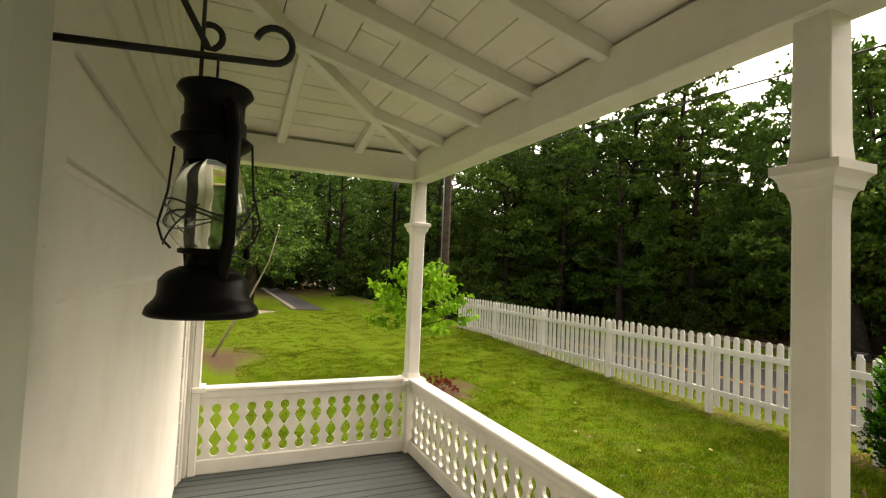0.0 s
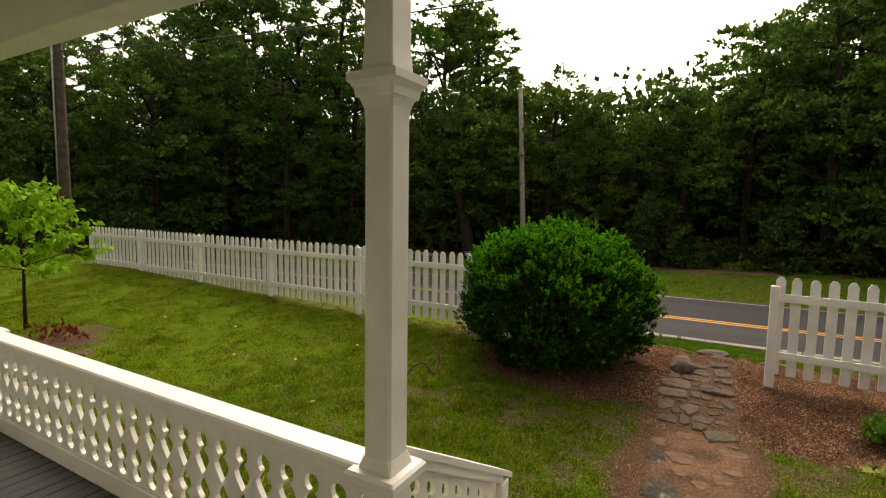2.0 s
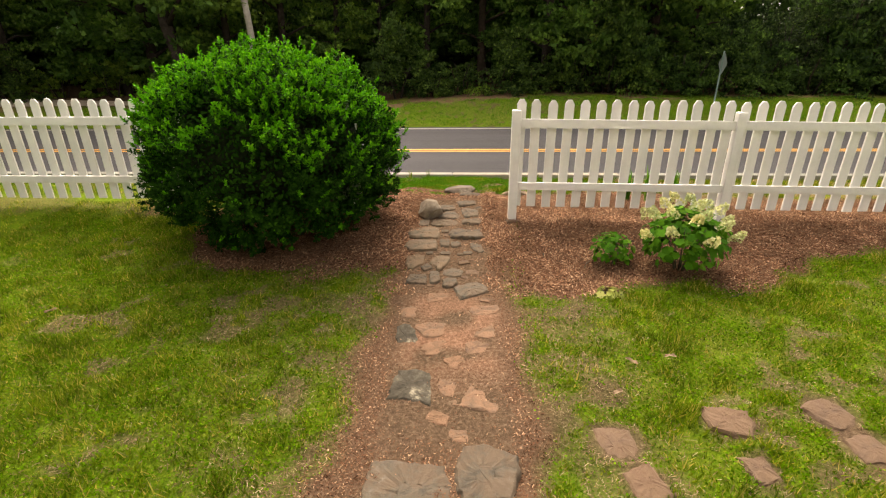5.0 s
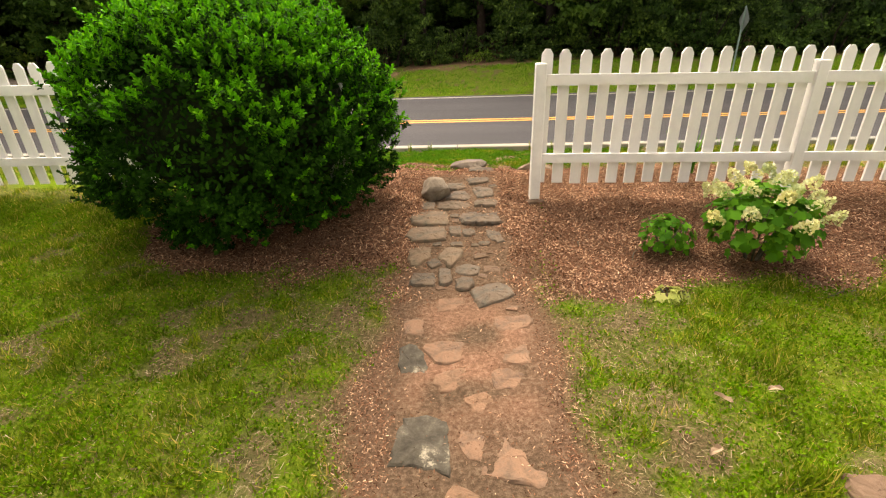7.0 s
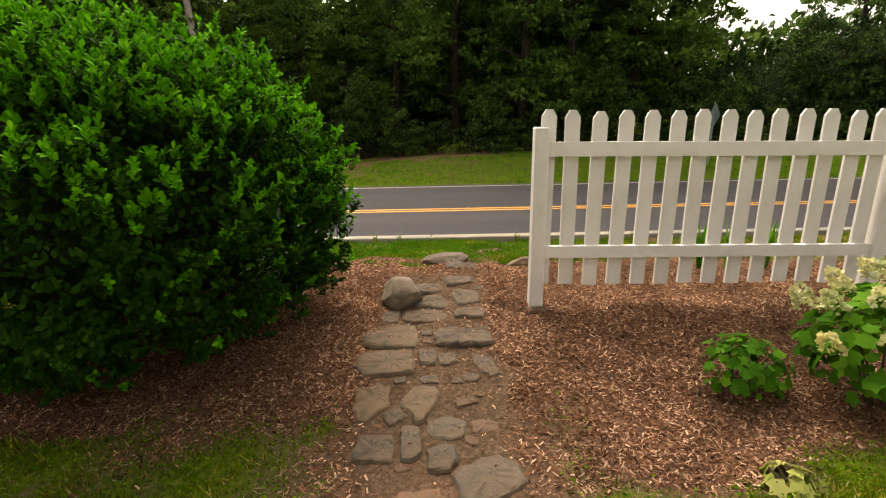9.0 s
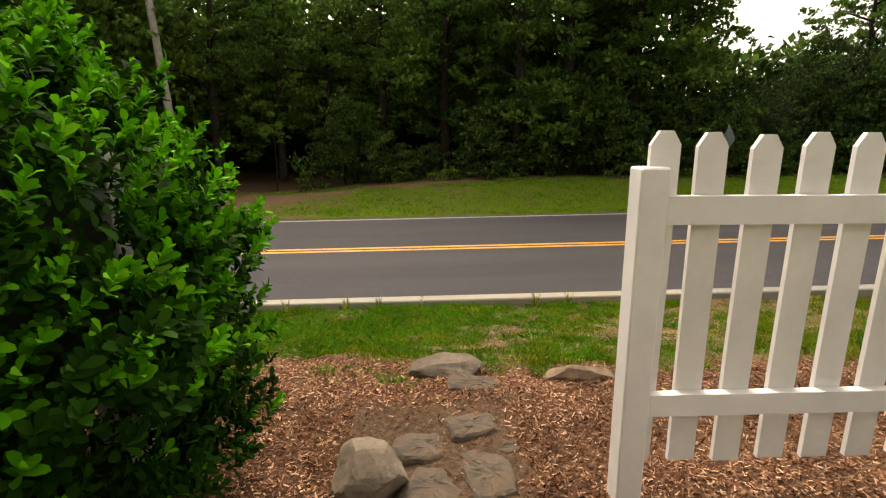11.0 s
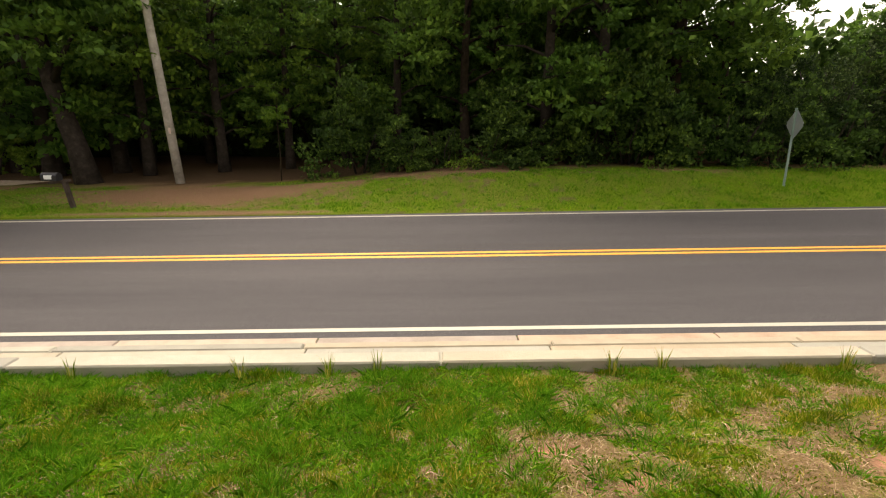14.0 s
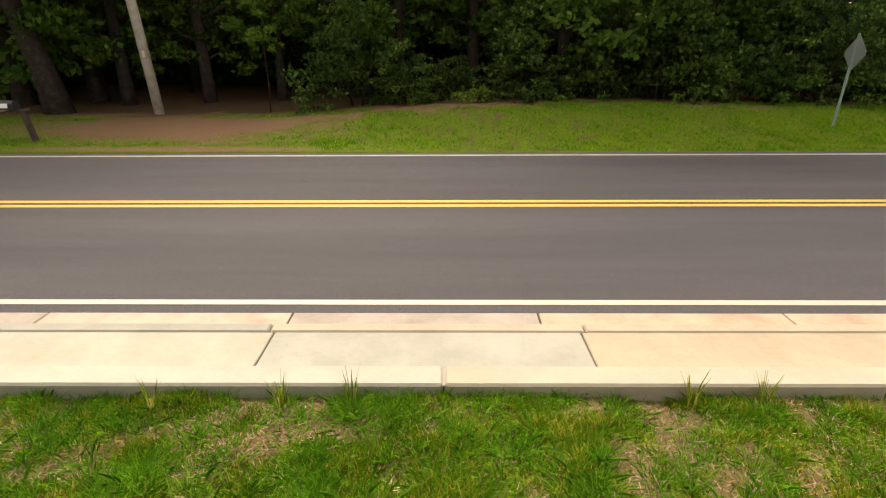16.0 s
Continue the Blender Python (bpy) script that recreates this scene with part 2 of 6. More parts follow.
WOODLEAF = leafy("woodland_leaves", (0.050, 0.106, 0.018), (0.098, 0.190, 0.032), (0.165, 0.275, 0.052), 0.6, 0.4, 0.75, 0.15, (0.42, 0.50, 0.46), (1.35, 1.30, 1.10))
UNDERLEAF = leafy("undergrowth_leaves", (0.022, 0.048, 0.012), (0.056, 0.110, 0.024), (0.13, 0.215, 0.045), 0.65, 0.35, 0.9, 0.12, (0.45, 0.5, 0.5), (1.5, 1.4, 1.1))
VINELEAF = leafy("vine_leaves", (0.018, 0.034, 0.012), (0.042, 0.076, 0.022), (0.115, 0.165, 0.055), 0.6, 0.35, 0.9, 0.12, (0.45, 0.5, 0.48), (1.3, 1.25, 1.05))
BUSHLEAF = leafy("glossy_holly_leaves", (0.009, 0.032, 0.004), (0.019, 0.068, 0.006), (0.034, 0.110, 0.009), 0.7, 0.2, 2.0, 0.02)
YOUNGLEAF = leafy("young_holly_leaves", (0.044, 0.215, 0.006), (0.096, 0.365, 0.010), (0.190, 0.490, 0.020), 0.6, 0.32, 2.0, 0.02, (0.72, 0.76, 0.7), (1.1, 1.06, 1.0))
TREELEAF = leafy("lime_sapling_leaves", (0.17, 0.36, 0.02), (0.28, 0.52, 0.03), (0.40, 0.62, 0.05), 0.6, 0.4, 2.0, 0.05)
HYDLEAF = leafy("hydrangea_leaves", (0.045, 0.150, 0.010), (0.092, 0.260, 0.015), (0.18, 0.36, 0.03), 0.7, 0.4, 3.0, 0.05)
PALELEAF = leafy("pale_weed_leaves", (0.30, 0.38, 0.10), (0.42, 0.47, 0.16), (0.52, 0.52, 0.22), 0.7, 0.3, 3.0, 0.05)
SUNLEAF = leafy("sunlit_leaves", (0.10, 0.19, 0.02), (0.17, 0.28, 0.03), (0.26, 0.36, 0.05), 0.6, 0.45, 0.9)
PETAL = leafy("cream_flower_petals", (0.64, 0.60, 0.26), (0.80, 0.75, 0.40), (0.84, 0.81, 0.55), 0.6, 0.3, 4.0)
GRASS = leafy("lawn_grass_blades", (0.052, 0.114, 0.007), (0.150, 0.240, 0.015), (0.43, 0.38, 0.12), 0.8, 0.4, 3.6, 0.0, (0.54, 0.56, 0.5), (1.38, 1.14, 1.0))
TUFT = leafy("verge_tuft_blades", (0.048, 0.150, 0.010), (0.120, 0.300, 0.020), (0.25, 0.41, 0.045), 0.75, 0.4, 1.2, 0.0, (0.70, 0.75, 0.7), (1.2, 1.1, 1.0))
CLOVER = leafy("clover_leaves", (0.050, 0.130, 0.004), (0.112, 0.240, 0.008), (0.18, 0.33, 0.02), 0.8, 0.35, 5.0, 0.0)
CHIPS = leafy("bark_mulch_chips", (0.028, 0.013, 0.008), (0.205, 0.108, 0.073), (0.52, 0.365, 0.275), 0.9, 0.0, 3.0, 0.0, (0.58, 0.56, 0.54), (1.3, 1.27, 1.25))
STRAW = leafy("dry_grass_straw", (0.10, 0.060, 0.034), (0.235, 0.155, 0.092), (0.47, 0.36, 0.23), 0.9, 0.1, 2.0, 0.0)
REDLEAF = leafy("red_bedding_flowers", (0.10, 0.012, 0.012), (0.30, 0.03, 0.025), (0.42, 0.10, 0.06), 0.5, 0.3, 2.0)


def asphalt():
    mat, n, l, p = nodes_of("worn_asphalt")
    speck = ramp(n, l, tex_noise(n, l, 90, 4, 0.8), [(0.35, (0.039, 0.038, 0.039)), (0.6, (0.066, 0.063, 0.065)), (0.75, (0.112, 0.107, 0.110))])
    tracks = ramp(n, l, tex_noise(n, l, 0.9, 5, 0.6, (0.12, 1.3, 1)), [(0.3, (0.80, 0.80, 0.80)), (0.7, (1.12, 1.10, 1.09))])
    l.new(mix(n, l, 1.0, speck, tracks, "MULTIPLY"), p.inputs["Base Color"])
    p.inputs["Roughness"].default_value, p.inputs["Specular IOR Level"].default_value = 0.9, 0.15
    bump(n, l, p, tex_noise(n, l, 120, 4), 0.5, 0.006)
    return mat


def line_paint(name, col):
    mat, n, l, p = nodes_of(name)
    w = ramp(n, l, tex_noise(n, l, 30, 8, 0.75), [(0.60, (0, 0, 0)), (0.70, (0.7, 0.7, 0.7))])
    l.new(mix(n, l, w, col, (0.14, 0.13, 0.12)), p.inputs["Base Color"])
    p.inputs["Roughness"].default_value = 0.7
    return mat


ASPHALT, LINEWHITE, LINEYELLOW = asphalt(), line_paint("white_road_paint", (0.31, 0.295, 0.24)), line_paint("yellow_road_paint", (0.62, 0.285, 0.022))


def soil():
    """Lawn, bare earth, mulch and leaf litter, by the shares kept on the ground's corners."""
    mat, n, l, p = nodes_of("ground_cover")

    def share(name):
        a = n.new("ShaderNodeAttribute")
        a.attribute_name = name
        return a.outputs["Fac"]
    fine, mid = tex_noise(n, l, 38, 8, 0.75), tex_noise(n, l, 2.2, 6, 0.65)
    grass = ramp(n, l, fine, [(0.30, (0.026, 0.054, 0.004)), (0.50, (0.080, 0.146, 0.007)), (0.72, (0.165, 0.215, 0.016))])
    grass = mix(n, l, ramp(n, l, mid, [(0.35, (0, 0, 0)), (0.72, (0.55, 0.55, 0.55))]), grass, ramp(n, l, fine, [(0.3, (0.070, 0.085, 0.010)), (0.7, (0.165, 0.155, 0.036))]))
    earth = ramp(n, l, fine, [(0.28, (0.043, 0.028, 0.017)), (0.5, (0.098, 0.065, 0.041)), (0.74, (0.200, 0.142, 0.098))])
    clay = ramp(n, l, fine, [(0.3, (0.19, 0.086, 0.050)), (0.55, (0.33, 0.175, 0.112)), (0.75, (0.47, 0.31, 0.225))])
    mulch = ramp(n, l, tex_noise(n, l, 60, 6, 0.8), [(0.33, (0.046, 0.023, 0.014)), (0.52, (0.140, 0.080, 0.050)), (0.7, (0.31, 0.212, 0.148))])
    litter = ramp(n, l, fine, [(0.3, (0.030, 0.022, 0.014)), (0.55, (0.085, 0.055, 0.032)), (0.75, (0.16, 0.10, 0.06))])
    c = mix(n, l, share("grass"), earth, grass)
    c = mix(n, l, share("mulch"), c, mulch)
    c = mix(n, l, share("clay"), c, clay)
    c = mix(n, l, share("litter"), c, litter)
    l.new(c, p.inputs["Base Color"])
    p.inputs["Roughness"].default_value, p.inputs["Specular IOR Level"].default_value = 0.95, 0.0
    bump(n, l, p, fine, 0.8, 0.03)
    return mat


SOIL = soil()


# ---- ground ----
# stepping stones sunk in the lawn: place, width, depth, turn
STEPPING = ((0.90, 4.72, 0.25, 0.27, 5), (0.97, 4.43, 0.21, 0.23, 20), (1.59, 4.87, 0.26, 0.23, -12), (1.60, 4.52, 0.15, 0.18, 8), (2.24, 4.96, 0.23, 0.26, 30), (2.26, 4.68, 0.24, 0.22, 10))


def height(x, y):
    """The lie of the land."""
    x, y = np.asarray(x, float), np.asarray(y, float)
    h = -0.555 + 0.135 * ramp01(y, 6.4, 8.9) - 0.43 * ramp01(y, 8.8, 11.6)
    h = h + 0.30 * ramp01(-x, 3.0, 16.0) * ramp01(y, 5.0, 8.3) * (1 - ramp01(y, 9.0, 11.0))
    h = h + 0.05 * ramp01(np.abs(x), 1.0, 3.0) * (1 - ramp01(y, 6, 8))
    far = -1.30 + (0.10 + 0.40 * ramp01(x, -7.0, 2.0)) * ramp01(y, 19.9, 23.5)
    return np.where(y > 19.6, far, np.where(y > 11.54, -1.75, h))


def lie(x, y):
    """The ground with its small unevenness."""
    near = (np.asarray(y) > 2) & (np.asarray(y) < 11.5)
    return height(x, y) + np.where(near, 0.05 * (noise2(x, y, 2.6, 9) - 0.5) + 0.022 * (noise2(x, y, 9.0, 10) - 0.5), 0.0)


def bush_ring(x, y):
    return np.hypot(x + 2.07, y - 7.88)


def cover(x, y):
    """Shares of grass, mulch, red clay and leaf litter at a place."""
    x, y = np.asarray(x, float), np.asarray(y, float)
    wob = 0.35 * (noise2(x, y, 1.7, 1) - 0.5) + 0.25 * (noise2(x, y, 5.0, 2) - 0.5)
    bed = 6.55 + 0.9 * ramp01(x, 2.4, 4.2) + 0.3 * ramp01(x, 4.5, 7.0)
    mulch = ramp01(y + wob, bed - 0.12, bed + 0.12) * ramp01(x, 0.2, 0.7)
    mulch = np.maximum(mulch, 1 - ramp01(bush_ring(x, y) + wob * 0.5, 0.98, 1.12))
    mulch = np.maximum(mulch, 0.3 * (1 - ramp01(np.abs(y - 8.45) + wob, 0.10, 0.30)) * ramp01(-x, 1.0, 2.0))
    mulch = np.maximum(mulch, ramp01(y + wob + 0.9 * np.clip(-x - 1.0, 0, 2), 6.75, 7.2) * (1 - ramp01(-x + wob, 1.2, 1.7)) * (x < 0.6))
    edge = 9.35 - 0.12 * np.clip(x, -2, 4) + wob
    mulch = mulch * (1 - ramp01(y, edge - 0.12, edge + 0.12))
    path = (1 - ramp01(np.abs(x + 0.10 - 0.03 * (y - 5)) + wob * 0.7, 0.50, 0.72)) * (1 - ramp01(y, 8.2, 9.0)) * ramp01(y, 2.3, 2.8)
    core = (1 - ramp01(np.abs(x + 0.10) + wob * 0.5, 0.34, 0.46)) * ramp01(y, 4.4, 4.8) * (1 - ramp01(y, 8.7, 9.0))
    inner = (1 - ramp01(np.abs(x + 0.05) + wob * 0.4, 0.22, 0.48)) * ramp01(y + wob, 5.0, 5.5) * (1 - ramp01(y + wob, 6.1, 6.7))
    bare = ramp01(noise2(x, y, 2.4, 3) * 0.45 + noise2(x, y, 8.5, 4) * 0.55, 0.62, 0.76)
    verge = (y > 9.0) & (y < 11.6)
    patch = ramp01(noise2(x, y, 2.2, 5) * 0.4 + noise2(x, y, 7.5, 6) * 0.6 + 0.035 * np.clip(x, -2, 3), 0.45, 0.70)
    grass = np.where(verge, 1 - 0.64 * patch, 1 - 0.66 * bare * ramp01(-np.abs(x), -7, -3))
    edge_wear = (1 - ramp01(np.abs(x + 0.1) + 1.2 * wob, 0.75, 1.7)) * ramp01(noise2(x, y, 5.5, 13), 0.28, 0.62) * (y < 8)
    grass = grass * (1 - 0.5 * edge_wear)
    grass = grass * (1 - path) * (1 - mulch)
    clay = 0.48 * inner * ramp01(noise2(x, y, 4.0, 7), 0.3, 0.6)
    for cx, cy, r in ((-0.22, 9.88, 0.20), (0.12, 9.82, 0.22), (0.65, 10.04, 0.12), (-0.84, 10.19, 0.11), (0.34, 10.30, 0.10), (1.9, 10.2, 0.16)):
        d = 1 - ramp01(np.hypot((x - cx), (y - cy) * 1.6) / r + 2.2 * wob + 0.9 * (noise2(x, y, 14.0, 15) - 0.5), 0.5, 1.25)
        clay, grass = np.maximum(clay, d), grass * (1 - d)
    for sx, sy, sw, sd, _ in STEPPING:
        d = 1 - ramp01(np.hypot((x - sx) / sw, (y - sy) / sd) + wob * 0.5, 0.55, 0.80)
        grass = grass * (1 - d)
    clay = np.maximum(clay, np.where(verge, 0.30 * patch, 0.0))
    # rings of earth round the young trees, a worn pull-off by the pole, the strip beside the asphalt
    for cx, cy, r in ((-13.2, 0.7, 0.95), (-9.3, 4.7, 0.75)):
        d = 1 - ramp01(np.hypot(x - cx, y - cy) / r + wob, 0.8, 1.1)
        grass = grass * (1 - d)
    worn = (1 - ramp01(np.hypot((x + 7.2) / 4.6, (y - 22.4) / 1.9) + wob, 0.5, 1.2)) * (y > 19)
    worn = np.maximum(worn, (1 - ramp01(np.hypot((x + 6.3) / 3.8, (y - 20.0) / 0.28) + wob, 0.6, 1.1)) * (y > 19))
    worn = np.maximum(worn, 0.9 * ramp01(y + wob * 3 - 0.06 * np.clip(x, -8, 8), 22.4, 23.8) * ramp01(noise2(x, y, 0.8, 8), 0.35, 0.6))
    grass = grass * (1 - 0.9 * worn)
    thin = 0.84 + 0.16 * ramp01(noise2(x, y, 0.7, 8) * 0.5 + noise2(x, y, 3.1, 4) * 0.5, 0.36, 0.62)
    grass = np.where(y > 19.6, grass * thin, grass)
    clay = np.maximum(clay, 0.32 * worn)
    litter = ramp01(y + wob * 4, 24.0, 25.5) + ramp01(-x + wob * 4, 36, 40)
    mulch = np.clip(np.maximum(mulch, 0.45 * path * (1 - inner)), 0, 1) * (1 - 0.9 * core)
    return grass, mulch, clay, np.clip(litter, 0, 1)


def steps_to(lo, hi, fine_lo, fine_hi, fine):
    """Grid lines: close together in the middle stretch, wider and wider outside."""
    mid = np.arange(fine_lo, fine_hi + 1e-6, fine)
    out, back, d = [fine_hi], [fine_lo], fine
    while out[-1] < hi or back[-1] > lo:
        d *= 1.22
        if out[-1] < hi:
            out.append(out[-1] + d)
        if back[-1] > lo:
            back.append(back[-1] - d)
    return np.array(back[:0:-1] + list(mid) + out[1:])


def build_ground():
    xs = steps_to(-600, 600, -6.0, 6.0, 0.075)
    ys = np.concatenate([-np.geomspace(600, 0.5, 30) + 2.0, np.arange(2.0, 11.50, 0.075), [11.53, 11.56, 13.0, 16.0, 19.5, 19.62],
                         np.arange(19.8, 26, 0.22), 26 + np.geomspace(0.5, 600, 26)])
    gx, gy = np.meshgrid(xs, ys)
    z = lie(gx, gy)
    z = np.where((gy < 2.2) & (np.abs(gx) < 4.7), -0.62, z)
    verts = np.stack([gx, gy, z], -1).reshape(-1, 3)
    w, h = len(xs), len(ys)
    i = (np.arange(h - 1)[:, None] * w + np.arange(w - 1)[None]).ravel()
    me = raw_mesh("ground", verts, np.stack([i, i + 1, i + w + 1, i + w], -1), True)
    for name, values in zip(("grass", "mulch", "clay", "litter"), cover(gx, gy)):
        me.attributes.new(name, "FLOAT", "POINT").data.foreach_set("value", np.ascontiguousarray(values, np.float32).ravel())
    ob = part_of("ground", me, SOIL)
    tagged(ob, "mown green lawn with bare earth and bark mulch", "ground", kind="structure")


build_ground()


# ---- road, gutter, pavement, retaining wall ----
def road_z(y):
    return -1.50 + 0.0345 * (y - 13.6)


def strip(name, edges, lift, material, thick=0.0, xs=np.concatenate([-np.geomspace(260, 9, 9), np.arange(-8, 9, 2.0), np.geomspace(9, 260, 9)]), flat=None):
    """A long band along the road between two lines (place at x = 0, slope)."""
    verts, faces = [], []
    for x in xs:
        for y0, k in edges:
            y = y0 + k * float(np.clip(x, -30, 30))
            verts.append((x, y, (road_z(y) if flat is None else flat) + lift))
    for i in range(len(xs) - 1):
        a = 2 * i
        faces.append((a, a + 2, a + 3, a + 1))
    me = raw_mesh(name, verts, faces)
    return part_of(name, me, material)


tagged(strip("road", ((13.41, 0.0), (19.62, 0.016)), 0.0, ASPHALT), "two-lane dark grey asphalt road, worn smooth", "road", kind="structure")
LINES = (((13.56, 0.0), (13.65, 0.0), LINEWHITE, "solid white edge line on the asphalt"), ((19.33, 0.015), (19.43, 0.015), LINEWHITE, "thin white edge line on the far side of the asphalt"),
         ((16.30, 0.007), (16.40, 0.007), LINEYELLOW, "solid yellow centre line on the asphalt"), ((16.49, 0.007), (16.59, 0.007), LINEYELLOW, "solid yellow centre line on the asphalt"))
for a, b, mat, lab in LINES:
    tagged(strip("road_line", (a, b), 0.005, mat), lab, "road line", "painted road lines", "structure")


def slab_row(name, y0, y1, z0, z1, cuts, material, label, category, bev=0.008, gap=0.006, piece="slab"):
    """A row of concrete pieces along the road, each with its own edges."""
    top = empty(name)
    tagged(top, label, category, kind="structure")
    for a, b in zip(cuts, cuts[1:]):
        part(piece, box((a + gap, y0, z0), (b - gap, y1, z1), bev), material, top)
    return top


def cuts_from(first, step, lo, hi):
    c = list(np.arange(first, hi, step)) + list(np.arange(first - step, lo, -step))
    c = sorted(c)
    return [-220.0] + c + [220.0]


slab_row("retaining_wall", 11.44, 11.60, -1.9, -0.77, cuts_from(-0.18, 3.05, -20, 20), CONC, "pale poured concrete wall along the verge", "wall", 0.012, 0.004, "wall_section")
slab_row("pavement", 11.60, 12.86, -1.55, -1.36, cuts_from(-1.53, 2.44, -18, 18), CONC, "pale concrete pavement in jointed slabs", "pavement")
slab_row("kerb", 12.865, 12.995, -1.70, -1.355, cuts_from(-1.58, 2.53, -18, 18), CONC, "pale concrete kerb beside the gutter", "kerb", 0.015, 0.005, "kerb_section")
slab_row("gutter", 12.99, 13.41, -1.70, -1.498, cuts_from(-1.55, 2.22, -18, 18), GUTTER, "tan stained concrete gutter beside the asphalt", "gutter", 0.006, 0.008, "gutter_section")
tagged(part("pavement_foot", box((-220, 11.60, -1.9), (220, 12.9, -1.56)), CONCDARK), "dark concrete bedding under the pavement slabs", "bedding", kind="structure")
tagged(part("side_road", box((-150, 4.3, -0.75), (-27.0, 7.4, -0.47), 0.02), ASPHALT), "grey asphalt side road beyond the lawn", "road", kind="structure")
tagged(part("side_kerb", box((-150, 4.0, -0.75), (-27.2, 4.29, -0.42), 0.03), CONC), "pale concrete kerb of the side road", "kerb", kind="structure")

# ---- house and porch ----
PX0, PX1, PY0, PY1, FZ = -4.60, 4.60, 0.42, 2.40, 0.139
RAILY, RAILX = 2.325, -4.52
house = empty("house", pose(0, -3, 0))
tagged(house, "white wooden house with lapped board siding", "house")


def hpart(name, bm, mat, label=""):
    ob = part(name, bm, mat, None, label)
    ob.parent = house
    ob.matrix_parent_inverse = house.matrix_world.inverted()
    return ob


hpart("wall", box((-4.62, 0.16, -0.6), (4.62, 0.38, 4.3)), WHITE)
hpart("wall", box((-4.62, -6.4, -0.6), (-4.40, 0.16, 4.3)), WHITE)
hpart("wall", box((4.40, -6.4, -0.6), (4.62, 0.16, 4.3)), WHITE)
hpart("wall", box((-4.40, -6.4, -0.6), (4.40, -6.2, 4.3)), WHITE)
bm = bmesh.new()
add_prism(bm, [(-0.5, 4.2), (-3.6 + 0.5, 6.1), (-6.9, 4.2), (-6.9, 4.32), (-3.1, 6.25), (-0.4, 4.32)], 9.6, Matrix.Rotation(radians(90), 4, "Z"))
bmesh.ops.translate(bm, verts=bm.verts, vec=(0, 0.6, 0))
hpart("roof", bm, plain("grey_shingle", (0.10, 0.10, 0.10), 0.9))
# drop siding: a cove along the top of each board under the lip of the next
def siding_board(x0, x1, z0, z1):
    bm = bmesh.new()
    prof = [(0.384, z0), (0.404, z0), (0.404, z1 - 0.027), (0.3975, z1 - 0.022), (0.3925, z1 - 0.013), (0.391, z1), (0.384, z1)]
    add_prism(bm, prof, x1 - x0, Matrix.Translation(((x0 + x1) / 2, 0, 0)) @ Matrix.Rotation(radians(90), 4, "Z"))
    bmesh.ops.recalc_face_normals(bm, faces=bm.faces)
    hpart("siding_board", bm, WHITE)


z, k = FZ - 0.05, 0
while z < 4.2:
    wide = 1.775 - z if k == 0 else (0.215, 0.190, 0.167, 0.153)[min(k, 4) - 1]
    for x0, x1 in ((-4.44, -1.005), (0.62, 4.44)):
        siding_board(x0, x1, z + 0.0008, min(z + wide, 4.25) - 0.0008)
    z, k = z + wide, k + 1
# door casing: an inner board standing proud of an outer one, and the door leaf
hpart("casing", box((-1.0, 0.384, FZ), (-0.752, 0.428, 2.42), 0.006), WHITE, "white door casing board")
hpart("casing", box((0.435, 0.384, FZ), (0.615, 0.428, 2.42), 0.006), WHITE)
hpart("casing", box((-1.0, 0.384, 2.424), (0.615, 0.428, 2.62), 0.006), WHITE)
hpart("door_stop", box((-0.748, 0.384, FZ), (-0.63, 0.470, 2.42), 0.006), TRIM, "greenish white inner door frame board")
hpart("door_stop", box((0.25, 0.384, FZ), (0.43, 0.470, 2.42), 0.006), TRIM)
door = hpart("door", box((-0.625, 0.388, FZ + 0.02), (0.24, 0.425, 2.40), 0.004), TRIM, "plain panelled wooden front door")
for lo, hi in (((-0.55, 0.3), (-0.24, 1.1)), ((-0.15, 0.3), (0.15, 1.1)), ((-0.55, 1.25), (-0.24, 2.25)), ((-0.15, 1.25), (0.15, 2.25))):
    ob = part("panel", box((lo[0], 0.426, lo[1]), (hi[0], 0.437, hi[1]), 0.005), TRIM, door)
# corner board beside the end railing: stepped mouldings and a scalloped edge
hpart("corner_board", box((-4.60, 0.384, FZ), (-4.46, 0.470, 2.90), 0.006), WHITE, "white stepped corner board")
hpart("corner_board", box((-4.455, 0.406, FZ), (-4.40, 0.440, 2.90), 0.008), WHITE)
hpart("corner_board", box((-4.395, 0.406, FZ), (-4.36, 0.424, 2.90), 0.006), WHITE)
edge = [(0.0, FZ)]
for k in range(17):
    zz = FZ + 0.16 * k
    edge += [(0.040, zz + 0.01), (0.046, zz + 0.08), (0.040, zz + 0.15)] + [(0.012, zz + 0.16)]
edge += [(0.0, FZ + 2.72)]
bm = bmesh.new()
add_prism(bm, edge, 0.012, Matrix.Translation((-4.355, 0.412, 0)))
hpart("scalloped_trim", bm, WHITE, "white sawn scalloped trim")

# porch floor boards over a dark frame
porch_floor = empty("porch_floor")
tagged(porch_floor, "grey painted wooden porch floor boards", "floor", kind="structure")
part("porch_skirt", box((PX0 + 0.03, PY0, -0.60), (PX1 - 0.03, PY1 - 0.04, FZ - 0.03)), WHITE, porch_floor)
x = PX0
for k in range(95):
    wide = 0.0968
    if x + wide > PX1 + 0.01:
        break
    part("plank", box((x + 0.003, 0.40, FZ - 0.028), (x + wide - 0.003, PY1 + 0.03, FZ + 0.0015 * ((k * 5) % 3 - 1)), 0.004), FLOORP, porch_floor)
    x += wide
